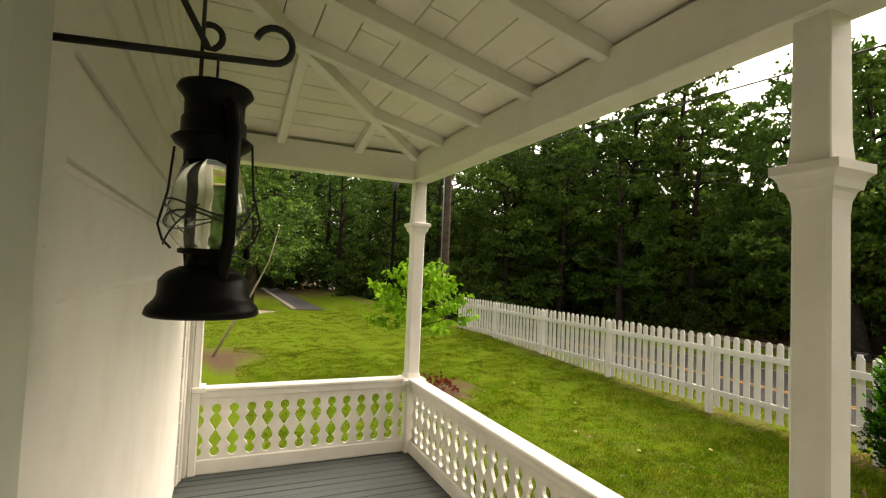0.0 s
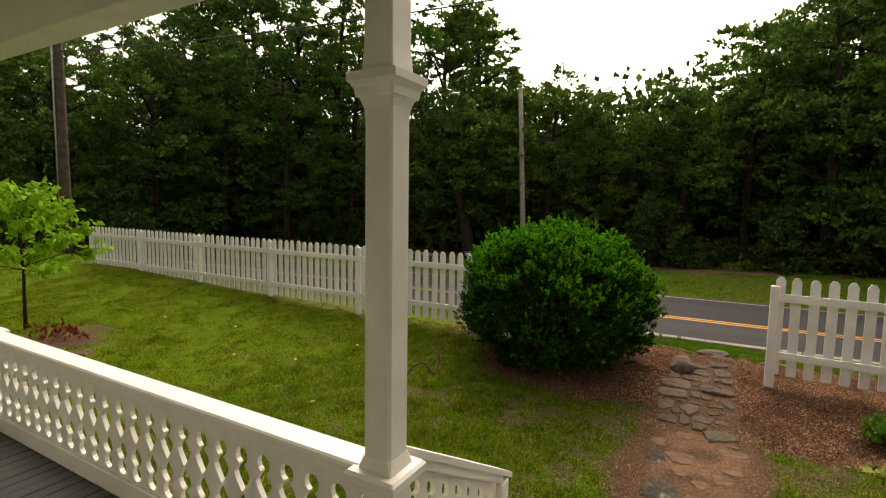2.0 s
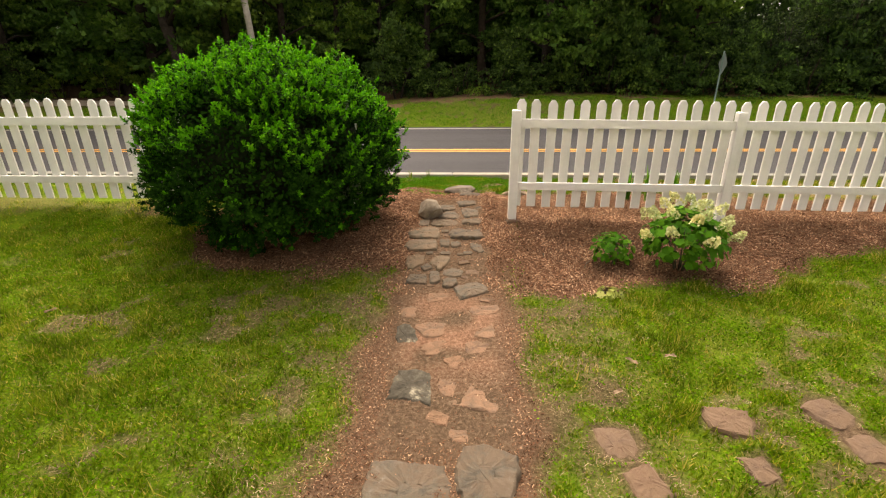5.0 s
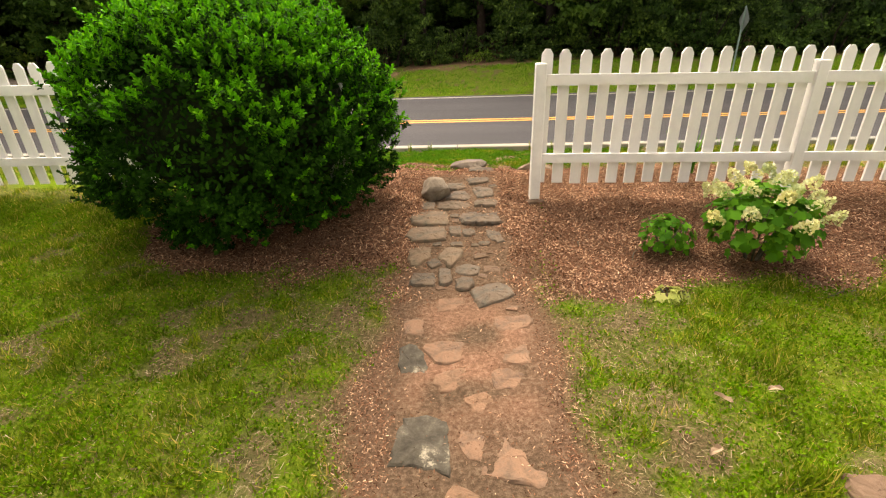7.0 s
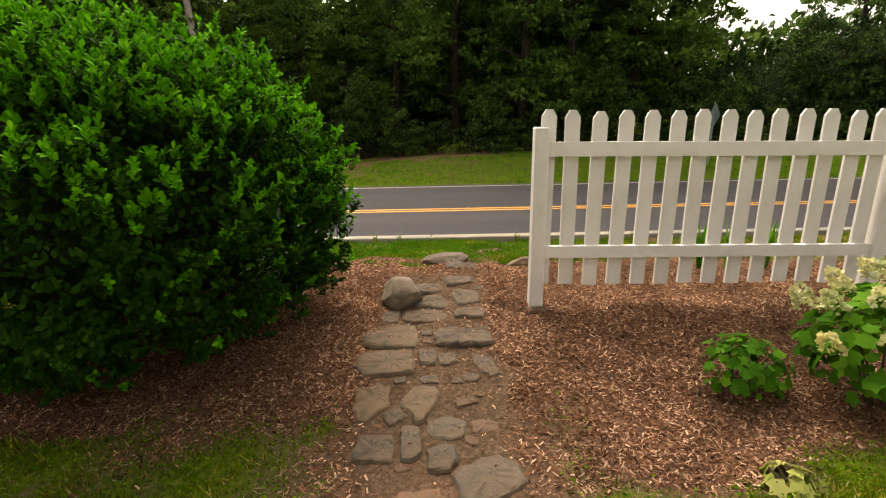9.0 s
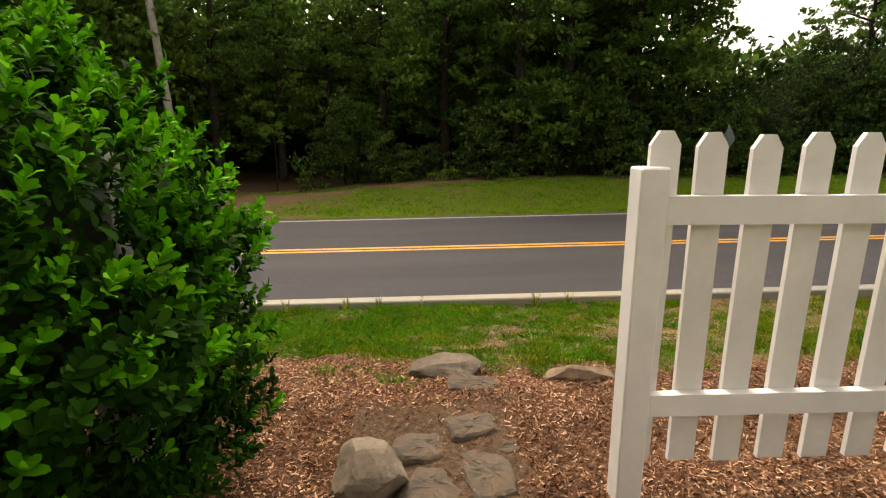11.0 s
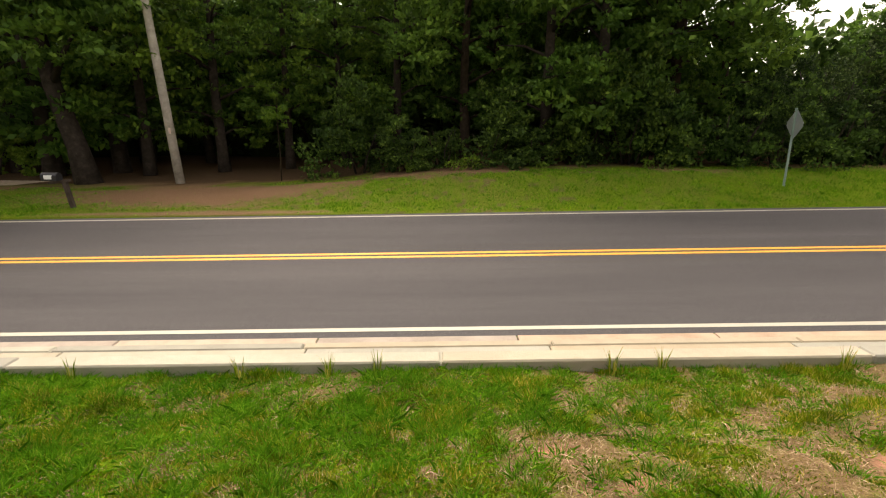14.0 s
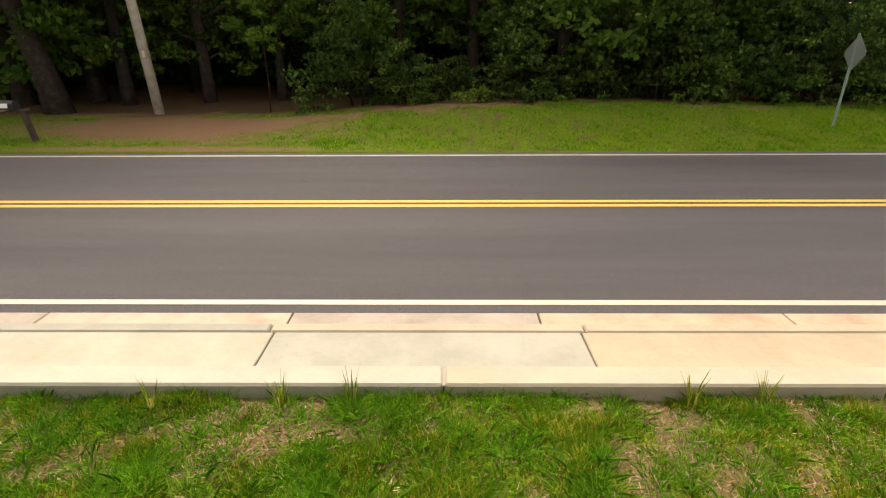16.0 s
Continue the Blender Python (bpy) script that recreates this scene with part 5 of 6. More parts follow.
flowering_shrub(1.32, 6.42, 0.13, 0.10, 26, 0, "weed", "pale green low weed at the edge of the lawn", 0.08, 8, PALELEAF)


# ---- young tree on the lawn ----
def sapling():
    x, y = -10.35, 4.68
    t = empty("young_tree", pose(x, y, float(height(x, y))))
    tagged(t, "young tree with lime green drooping leaves", "tree")
    rng = np.random.RandomState(4)
    bm = bmesh.new()
    add_tube(bm, [(0, 0, -0.05), (0.02, 0, 0.5), (0, 0.02, 1.0), (-0.03, 0, 1.6), (0, 0.05, 2.3)], [0.035, 0.028, 0.024, 0.018, 0.006], 8)
    cen = []
    for k in range(26):
        a, z = k * 2.4, 1.08 + 1.35 * (k / 26)
        reach = 1.22 * math.sin(math.pi * (0.36 + 0.56 * k / 26)) * rng.uniform(0.65, 1.1)
        p, q = Vector((0, 0, z - 0.15)), Vector((reach * math.cos(a), reach * math.sin(a), z + 0.15))
        add_tube(bm, [p, p.lerp(q, 0.55) + Vector((0, 0, 0.06)), q], [0.010, 0.007, 0.003], 5)
        for u in np.linspace(0.5, 1.0, 4):
            c = p.lerp(q, u)
            cen += [tuple(c + Vector(rng.normal(size=3) * np.array((0.09, 0.09, 0.045)))) for _ in range(17)]
    cen = np.array(cen)
    part("trunk", bm, BARK, t)
    part_of("leaves", even_mesh("leaves", leaf_fan(cen, np.tile((0, 0, -0.55), (len(cen), 1)), 0.15, 0.6, rng, slim=0.55, fold=0.2), 4), TREELEAF, t)
    f = empty("flower_bed", pose(-9.2, 4.70, float(height(-9.2, 4.7))))
    tagged(f, "patch of dark red bedding flowers on the lawn", "flowers")
    c = rng.normal(size=(130, 3)) * np.array((0.32, 0.16, 0.04)) + np.array((0, 0, 0.10))
    part_of("leaves", even_mesh("leaves", leaf_fan(c, np.tile((0, 0, 1.0), (130, 1)), 0.10, 0.7, rng), 4), REDLEAF, f)
    s = empty("staked_sapling", pose(-13.6, 0.50, float(height(-13.6, 0.50))))
    tagged(s, "thin leaning bare sapling in a ring of earth", "tree")
    bm = bmesh.new()
    add_tube(bm, [(0, 0, -0.05), (0.05, 0.35, 0.65), (0.1, 0.8, 1.5), (0.2, 1.2, 2.4), (0.3, 1.4, 3.3)], [0.036, 0.03, 0.024, 0.018, 0.008], 7)
    part("trunk", bm, POLEWOOD, s)
    c = rng.normal(size=(420, 3)) * np.array((0.6, 0.6, 0.55)) + np.array((0.3, 1.35, 3.3))
    part_of("leaves", even_mesh("leaves", leaf_fan(c, np.tile((0, 0, 0.3), (420, 1)), 0.11, 0.9, rng), 4), WOODLEAF, s)


sapling()


# ---- poles, cables, lamp, sign, mailbox ----
def pole(x0, y0, top, r, mat, label, name="utility_pole"):
    z0 = float(height(x0, y0))
    p = empty(name, pose(x0, y0, z0))
    tagged(p, label, "pole")
    d = Vector(top) - Vector((x0, y0, z0))
    bm = bmesh.new()
    add_tube(bm, [d * -0.04, d * 0.3, d * 0.65, d], [r, r * 0.93, r * 0.82, r * 0.72], 14)
    part("shaft", bm, mat, p)
    return p, d


p2, d2 = pole(-8.80, 24.9, (-9.26, 24.95, 7.75), 0.145, POLEWOOD, "weathered grey wooden utility pole leaning slightly")
bm = bmesh.new()
add_box(bm, (0.02, -0.165, 1.62), (0.08, -0.13, 1.80), 0.004)
part("tag_plate", bm, plain("red_white_tag", (0.55, 0.42, 0.38), 0.6), p2, "small faded tag plate").matrix_basis = Matrix.Translation(d2 * 0.19 - Vector((0, 0, 1.70)))
bm = bmesh.new()
add_tube(bm, [d2 * 0.985 + Vector((-0.5, -0.1, 0)), d2 * 0.985 + Vector((0.5, -0.1, 0.0))], 0.03, 6)
part("crossbar", bm, POLEDARK, p2)
p1, d1 = pole(-19.45, 9.3, (-19.40, 9.3, 9.4), 0.17, POLEDARK, "tall dark creosoted utility pole by the fence")
bm = bmesh.new()
add_tube(bm, [(0.0, -0.19, 0), (0.0, -0.185, 4.5), (0.0, -0.17, 8.6)], 0.03, 8)
part("conduit", bm, GALV, p1, "pale conduit pipe")


def cable(a, b, sag, r, label):
    a, b = Vector(a), Vector(b)
    bm = bmesh.new()
    add_tube(bm, [a.lerp(b, u) - Vector((0, 0, sag * 4 * u * (1 - u))) for u in np.linspace(0, 1, 22)], r, 6)
    ob = part("overhead_cable", bm, WIRE)
    tagged(ob, label, "cable", "overhead cables")


cable((-19.4, 9.3, 6.55), (30.0, 9.85, 6.6), 1.3, 0.017, "thick black overhead cable between the poles")
cable((-19.4, 9.3, 7.45), (30.0, 9.85, 7.9), 1.3, 0.008, "thin black overhead cable between the poles")
top2 = Vector((-9.17, 24.9, 6.1))
cable((-19.4, 9.35, 7.6), top2, 0.7, 0.010, "thin black overhead cable between the poles")
cable((-19.4, 9.35, 7.3), top2 - Vector((0, 0, 0.1)), 0.8, 0.010, "thin black overhead cable between the poles")
cable((-19.4, 9.35, 6.2), (-42.0, 6.0, 5.0), 0.5, 0.012, "thin black overhead cable between the poles")


def street_lamp():
    x, y = -22.6, 7.95
    s = empty("street_lamp", pose(x, y, float(height(x, y))))
    tagged(s, "black post lamp with a lantern head", "street lamp")
    bm = bmesh.new()
    add_lathe(bm, [(0.20, 0), (0.20, 0.15), (0.13, 0.3), (0.09, 0.7), (0.075, 1.0), (0.07, 5.6), (0.10, 5.65), (0.06, 5.75)], 14)
    part("post", bm, BLACK, s)
    bm = bmesh.new()
    add_lathe(bm, [(0.08, 5.75), (0.14, 5.80), (0.20, 6.20), (0.19, 6.21), (0.13, 5.82)], 8)
    part("glazing", bm, plain("frosted_lamp_glass", (0.06, 0.065, 0.06), 0.3), s)
    bm = bmesh.new()
    add_lathe(bm, [(0.22, 6.20), (0.23, 6.24), (0.16, 6.36), (0.05, 6.45), (0.03, 6.55), (0.0, 6.57)], 8)
    part("cap", bm, BLACK, s)


street_lamp()


def road_sign():
    s = empty("road_sign", pose(9.2, 21.69, float(height(9.2, 21.69)), 0, 0, 86))
    tagged(s, "diamond road sign seen from its bare metal back", "road sign")
    bm = bmesh.new()
    h = 0.40
    add_prism(bm, [(0, -h), (h, 0), (0, h), (-h, 0)], 0.004, Matrix.Translation((0.0, -0.020, 1.63)))
    bmesh.ops.bevel(bm, geom=[e for e in bm.edges if abs(e.verts[0].co.y - e.verts[1].co.y) > 0.003], offset=0.05, segments=3, affect="EDGES")
    part("plate", bm, GALV, s)
    bm = bmesh.new()
    add_prism(bm, [(-0.03, -0.3), (0.03, -0.3), (0.03, 2.05), (-0.03, 2.05)], 0.02, Matrix.Translation((0, 0.0, 0)))
    add_box(bm, (-0.012, 0.0, -0.3), (0.012, 0.03, 2.04))
    part("channel_post", bm, plain("green_steel_post", (0.22, 0.30, 0.27), 0.6, 0.3), s)
    for z in (1.35, 1.95):
        bm = bmesh.new()
        add_lathe(bm, [(0.0, 0.0), (0.012, 0.0), (0.012, 0.012), (0.0, 0.014)], 8, Matrix.Translation((0, 0.03, z)) @ Matrix.Rotation(radians(-90), 4, "X"))
        part("bolt", bm, RUST, s)


road_sign()


def mailbox():
    x, y = -9.5, 20.85
    m = empty("mailbox", pose(x, y, float(height(x, y)), 0, 0, 0))
    tagged(m, "dented mailbox on a short leaning wooden post", "mailbox")
    bm = bmesh.new()
    add_box(bm, (-0.05, -0.05, -0.1), (0.05, 0.05, 0.72), 0.006, Matrix.Rotation(radians(-8), 4, "Y"))
    part("post", bm, POLEDARK, m)
    bm = bmesh.new()
    add_box(bm, (-0.42, -0.04, 0.66), (0.12, 0.04, 0.72), 0.006, Matrix.Rotation(radians(-6), 4, "Y"))
    part("arm", bm, POLEDARK, m)
    bm = bmesh.new()
    prof = [(-0.09, 0.0), (0.09, 0.0)] + [(0.09 * math.cos(a), 0.11 + 0.09 * math.sin(a)) for a in np.linspace(0, math.pi, 9)]
    add_prism(bm, prof, 0.46, Matrix.Translation((-0.40, 0, 0.70)) @ Matrix.Rotation(radians(80), 4, "Z"))
    bmesh.ops.recalc_face_normals(bm, faces=bm.faces)
    part("box", bm, plain("dark_mailbox_metal", (0.03, 0.03, 0.035), 0.4, 0.4), m)
    bm = bmesh.new()
    add_box(bm, (-0.52, -0.105, 0.74), (-0.30, -0.098, 0.84), 0.003)
    part("label_plate", bm, plain("white_label", (0.7, 0.7, 0.7), 0.5), m, "white plate with dark marks")


mailbox()
bm = bmesh.new()
add_plate(bm, [(-24.0, 24.3, -1.235), (-14.4, 24.9, -1.235), (-13.9, 25.9, -1.225), (-24.0, 27.6, -1.22)], 0.04)
add_plate(bm, [(-30.0, -2.5, -0.53), (-22.0, -1.5, -0.53), (-23.4, 1.4, -0.53), (-26.0, 3.2, -0.53)], 0.05)
bmesh.ops.recalc_face_normals(bm, faces=bm.faces)
tagged(part("gravel_drive", bm, rocky("pale_gravel", ((0.20, 0.18, 0.15), (0.33, 0.30, 0.26), (0.46, 0.43, 0.38)), 0.95, 9)), "pale gravel patches under the trees", "gravel", kind="structure")


# ---- garden ironwork and the old slab ----
def crook():
    x, y = -1.597, 3.274
    z = float(height(x, y))
    c = empty("garden_hook", pose(x, y, z, 0, 0, 60))
    tagged(c, "rusty iron shepherd's hook standing in the lawn", "garden hook")
    bm = bmesh.new()
    bend = [(0.02, z - 0.10), (-0.010, 0.47), (-0.025, 0.58), (-0.021, 0.65), (0.015, 0.733), (0.066, 0.793), (0.127, 0.823), (0.157, 0.812), (0.188, 0.763), (0.213, 0.737), (0.239, 0.756), (0.252, 0.793)]
    add_tube(bm, [(u, 0, v - z) for u, v in bend], 0.0065, 8)
    part("rod", bm, RUST, c)
    bm = bmesh.new()
    add_tube(bm, [(0.253, 0, 0.778 - z), (0.254, 0, 0.862 - z)], 0.006, 8)
    part("prong", bm, RUST, c)


crook()


def old_slab():
    x, y = 2.44, 4.20
    z = float(height(x, y)) - 0.09
    s = empty("weathered_slab", pose(x, y, z, 0, 0, 2))
    tagged(s, "old upright slab stained black and rust brown", "slab")
    mat, n, l, p = nodes_of("stained_slab")
    f = tex_noise(n, l, 3.5, 6, 0.7, (1, 1, 1.6))
    c = ramp(n, l, f, [(0.36, (0.006, 0.005, 0.004)), (0.56, (0.018, 0.010, 0.008)), (0.66, (0.055, 0.026, 0.016)), (0.8, (0.16, 0.09, 0.05))])
    sep = n.new("ShaderNodeSeparateXYZ")
    co = n.new("ShaderNodeTexCoord")
    l.new(co.outputs["Object"], sep.inputs[0])
    mp = n.new("ShaderNodeMapRange")
    mp.inputs["From Min"].default_value, mp.inputs["From Max"].default_value = -0.24, -0.36
    l.new(sep.outputs[0], mp.inputs["Value"])
    rust = ramp(n, l, tex_noise(n, l, 7, 6, 0.7), [(0.36, (0.05, 0.03, 0.02)), (0.48, (0.20, 0.13, 0.075)), (0.58, (0.27, 0.19, 0.11)), (0.68, (0.26, 0.06, 0.018))])
    l.new(mix(n, l, mp.outputs[0], c, rust), p.inputs["Base Color"])
    p.inputs["Roughness"].default_value, p.inputs["Specular IOR Level"].default_value = 0.85, 0.1
    bump(n, l, p, f, 0.5, 0.02)
    bm = bmesh.new()
    add_prism(bm, [(-0.44, -0.22), (0.33, -0.22), (0.35, 0.10), (0.39, 0.20), (0.395, 0.40), (0.385, 0.545), (-0.48, 0.545), (-0.49, 0.33), (-0.47, 0.12)], 0.036)
    bmesh.ops.recalc_face_normals(bm, faces=bm.faces)
    bmesh.ops.bevel(bm, geom=bm.edges[:], offset=0.005, segments=2, affect="EDGES")
    part("face", bm, mat, s)
    bm = bmesh.new()
    add_lathe(bm, [(0.0, 0.0), (0.058, 0.0), (0.054, 0.004), (0.0, 0.005)], 11, Matrix.Translation((-0.425, -0.0175, 0.40)) @ Matrix.Rotation(radians(90), 4, "X") @ Matrix.Diagonal((0.85, 1.15, 1, 1)))
    part("rust_scab", bm, plain("orange_rust", (0.26, 0.055, 0.015), 0.9, 0.0, 0.5, 40), s, "orange rust scab")
    bm = bmesh.new()
    add_box(bm, (-0.485, -0.022, 0.544), (0.388, 0.022, 0.554), 0.003)
    part("capping_strip", bm, plain("grey_strip", (0.12, 0.105, 0.085), 0.85), s)


old_slab()


# ---- stones of the path ----
def clip_cell(poly, nx, ny, lim):
    """The part of a polygon on the near side of a line."""
    out = []
    for (ax, ay), (bx, by) in zip(poly, poly[1:] + poly[:1]):
        da, db = ax * nx + ay * ny - lim, bx * nx + by * ny - lim
        if da <= 0:
            out.append((ax, ay))
        if da * db < 0:
            u = da / (da - db)
            out.append((ax + (bx - ax) * u, ay + (by - ay) * u))
    return out


def slab_outline(x, y, w, d, turn, rng):
    """An uneven, nearly rectangular outline in the plan."""
    px, py = [], []
    for u, v in ((-1, -1), (0, -1), (1, -1), (1, 0), (1, 1), (0, 1), (-1, 1), (-1, 0)):
        corner = u * v != 0
        k = rng.uniform(0.78, 1.04) if corner else rng.uniform(0.92, 1.10)
        px.append(w / 2 * (u * k + rng.uniform(-0.14, 0.14)))
        py.append(d / 2 * (v * k + rng.uniform(-0.14, 0.14)))
    c, s = math.cos(radians(turn)), math.sin(radians(turn))
    return [(float(x + c * u - s * v), float(y + s * u + c * v)) for u, v in zip(px, py)]


def stone(outline, mat, tall, seed, label, group="stones of the path", name="path_stone"):
    """A flat stone bedded in the ground: straight sides, a worn edge, a slightly uneven top."""
    rng = np.random.RandomState(seed + 100)
    cx, cy = np.mean(outline, 0)
    size = max(math.hypot(u - cx, v - cy) for u, v in outline)
    rim = []
    for (ax, ay), (bx, by) in zip(outline, outline[1:] + outline[:1]):
        rim.append((ax, ay))
        cuts = int(math.hypot(bx - ax, by - ay) / 0.045)
        for k in range(1, cuts + 1):
            u = k / (cuts + 1)
            rim.append((ax + (bx - ax) * u + rng.uniform(-0.009, 0.009), ay + (by - ay) * u + rng.uniform(-0.009, 0.009)))
    bm = bmesh.new()
    rings = []
    worn = min(1.0, size / 0.16)
    for inset, h in ((-0.010, -0.07), (-0.004, -0.006), (0.010, tall * 0.55), (0.028, tall * 0.92)):
        k = 1 - inset * worn / max(size, 0.03)
        rings.append([bm.verts.new(((u - cx) * k, (v - cy) * k, h + rng.uniform(-1, 1) * (0.0015 + 0.14 * tall))) for u, v in rim])
    for k, up in ((0.62, 1.0), (0.30, 1.08)):
        rings.append([bm.verts.new(((u - cx) * k, (v - cy) * k, tall * up + rng.uniform(-1, 1) * (0.0015 + 0.12 * tall))) for u, v in rim])
    n = len(rim)
    for a, b in zip(rings, rings[1:]):
        for i in range(n):
            bm.faces.new((a[i], a[(i + 1) % n], b[(i + 1) % n], b[i]))
    bm.faces.new(rings[-1])
    bmesh.ops.recalc_face_normals(bm, faces=bm.faces)
    ob = part(name, bm, mat)
    ob.matrix_world = pose(cx, cy, float(lie(cx, cy)) - 0.002, rng.uniform(-1.2, 1.2), rng.uniform(-1.2, 1.2), 0)
    tagged(ob, label, "stone", group)


# stones by stretch of the path: place, width, depth, turn
PAIRS = ((-0.27, 4.34, 0.39, 0.37, 4), (0.16, 4.47, 0.29, 0.33, -6), (-0.23, 4.01, 0.40, 0.27, 5), (0.16, 4.04, 0.31, 0.36, -3), (-0.22, 3.70, 0.40, 0.28, 0), (0.18, 3.68, 0.34, 0.30, 3))
DUSTED = ((0.14, 5.15, 0.26, 0.33, -12), (-0.08, 5.21, 0.11, 0.22, 12), (-0.24, 5.89, 0.22, 0.17, -5), (0.19, 5.84, 0.18, 0.15, 0), (-0.03, 5.46, 0.12, 0.12, 30), (0.20, 6.14, 0.20, 0.15, 8),
          (-0.45, 6.23, 0.13, 0.30, 4), (-0.13, 4.90, 0.13, 0.09, -20), (0.00, 4.76, 0.11, 0.10, 0), (-0.19, 6.42, 0.21, 0.15, 6), (-0.18, 5.63, 0.19, 0.16, 15), (0.14, 5.64, 0.17, 0.16, 0))
DARK = ((-0.33, 5.19, 0.25, 0.30, -4), (-0.42, 5.78, 0.15, 0.33, 8), (-0.46, 7.07, 0.17, 0.30, 5), (-0.22, 7.05, 0.16, 0.28, -25), (-0.40, 7.75, 0.34, 0.27, -6), (-0.41, 7.44, 0.32, 0.27, 3))
COBBLES = ((-0.42, 6.74, 0.18, 0.17, 0), (-0.25, 6.77, 0.09, 0.22, 5), (-0.08, 6.87, 0.19, 0.15, -8), (-0.11, 6.65, 0.12, 0.15, 4), (0.09, 6.52, 0.27, 0.21, 20), (-0.35, 6.98, 0.10, 0.13, 30),
           (0.04, 7.76, 0.37, 0.25, 3), (0.16, 7.46, 0.12, 0.24, 10), (-0.18, 7.50, 0.11, 0.16, 0), (-0.07, 7.50, 0.11, 0.14, 15))
TOPMOST = ((-0.44, 8.01, 0.12, 0.18, 0), (-0.20, 8.02, 0.34, 0.17, 4), (-0.13, 8.25, 0.24, 0.24, -12), (0.09, 8.31, 0.18, 0.28, 8), (-0.18, 8.50, 0.20, 0.18, 10), (0.11, 8.03, 0.20, 0.16, -5), (0.06, 8.62, 0.20, 0.16, 14), (0.12, 9.02, 0.26, 0.18, -10))
STONE_LABELS = {"grey_slab_stone": "broad grey-brown stone slab set in the path", "field_stone": "flat grey field stone set in the path", "mossy_stone": "mossy stone set in the path", "lichened_stone": "dark lichened stone set in the path", "red_flagstone": "reddish flat stone set in the path", "dusty_stone": "flat stone dusted with red clay in the path"}


def lay_path():
    """Slabs and the smaller stones between them, each cut to fit its neighbours."""
    srnd = random.Random(12)
    cells = []
    for row, mat, tall in ((PAIRS, GREYSLAB, 0.030), (DUSTED, DUSTY, 0.006), (DARK, None, 0.016), (COBBLES, GREYSLAB, 0.014), (TOPMOST, GREYSLAB, 0.020)):
        for x, y, w, d, turn in row:
            cells.append((x, y, w, d, mat or (LICHEN if y < 6 else MOSSY), turn, tall))
    for _ in range(1500):
        x, y, r = srnd.uniform(-0.48, 0.26), srnd.uniform(6.3, 8.5), srnd.uniform(0.025, 0.06)
        if len(cells) < 58 and all(math.hypot((x - c[0]), (y - c[1])) > 0.9 * r + 0.50 * max(c[2], c[3]) for c in cells):
            cells.append((x, y, 2 * r, 1.6 * r, srnd.choice((GREYSLAB, FLAG)) if y > 6.4 else DUSTY, srnd.uniform(-25, 25), 0.010))
    for i, (x, y, w, d, mat, turn, tall) in enumerate(cells):
        poly = slab_outline(x, y, w * 1.16, d * 1.16, turn, np.random.RandomState(i))
        for j, (qx, qy, qw, qd, *_) in enumerate(cells):
            gap = math.hypot(qx - x, qy - y)
            if j == i or gap > 0.9:
                continue
            nx, ny = (qx - x) / gap, (qy - y) / gap
            mine, other = (abs(nx) * w + abs(ny) * d), (abs(nx) * qw + abs(ny) * qd)
            poly = clip_cell(poly, nx, ny, x * nx + y * ny + gap * mine / (mine + other) - 0.006)
        if len(poly) < 3:
            continue
        stone(poly, mat, tall, i, STONE_LABELS[mat.name])


lay_path()


def boulder(x, y, w, d, h, seed, turn, label, sink=0.05):
    """A weathered rock: a ball cut by random planes and roughened."""
    rng = np.random.RandomState(seed)
    bm = bmesh.new()
    bmesh.ops.create_icosphere(bm, subdivisions=4, radius=1.0)
    planes = [(Vector(v), rng.uniform(0.62, 0.86)) for v in sphere_points(13, rng)]
    for v in bm.verts:
        for nrm, lim in planes:
            over = v.co.dot(nrm) - lim
            if over > 0:
                v.co -= nrm * over
        k = 1 + 0.05 * noise.noise(v.co * 2.2 + Vector((seed, 0, 0))) + 0.03 * noise.noise(v.co * 6 + Vector((0, seed, 0)))
        v.co = Vector((v.co.x * w * 0.6 * k, v.co.y * d * 0.6 * k, v.co.z * h * k))
    ob = part("boulder", bm, BOULDER)
    ob.matrix_world = pose(x, y, float(lie(x, y)) + h * 0.62 - sink, 0, 0, turn)
    tagged(ob, label, "boulder", "boulders by the gate")


boulder(-0.385, 8.30, 0.28, 0.30, 0.15, 50, 20, "rounded grey boulder beside the path")
boulder(-0.02, 9.26, 0.44, 0.26, 0.115, 51, -8, "angular grey boulder at the edge of the grass", 0.07)
boulder(0.74, 9.12, 0.42, 0.16, 0.08, 52, -10, "low grey boulder at the edge of the grass", 0.06)
boulder(-1.25, 9.24, 0.28, 0.16, 0.06, 53, 6, "low grey boulder at the edge of the grass", 0.06)
for i, (x, y, w, d, turn) in enumerate(STEPPING):
    stone(slab_outline(x, y, w, d, turn, np.random.RandomState(60 + i)), FLAG, 0.014, 60 + i, "brown flat stepping stone sunk in the lawn", "stepping stones", "stepping_stone")
stone(slab_outline(-8.0, 4.46, 0.34, 0.26, 20, np.random.RandomState(71)), STONE, 0.04, 71, "pale flat stone lying on the lawn", "stepping stones", "stepping_stone")
stone(slab_outline(0.61, 8.06, 0.18, 0.08, 4, np.random.RandomState(70)), FLAG, 0.02, 70, "small flat stone at the foot of the gate post")


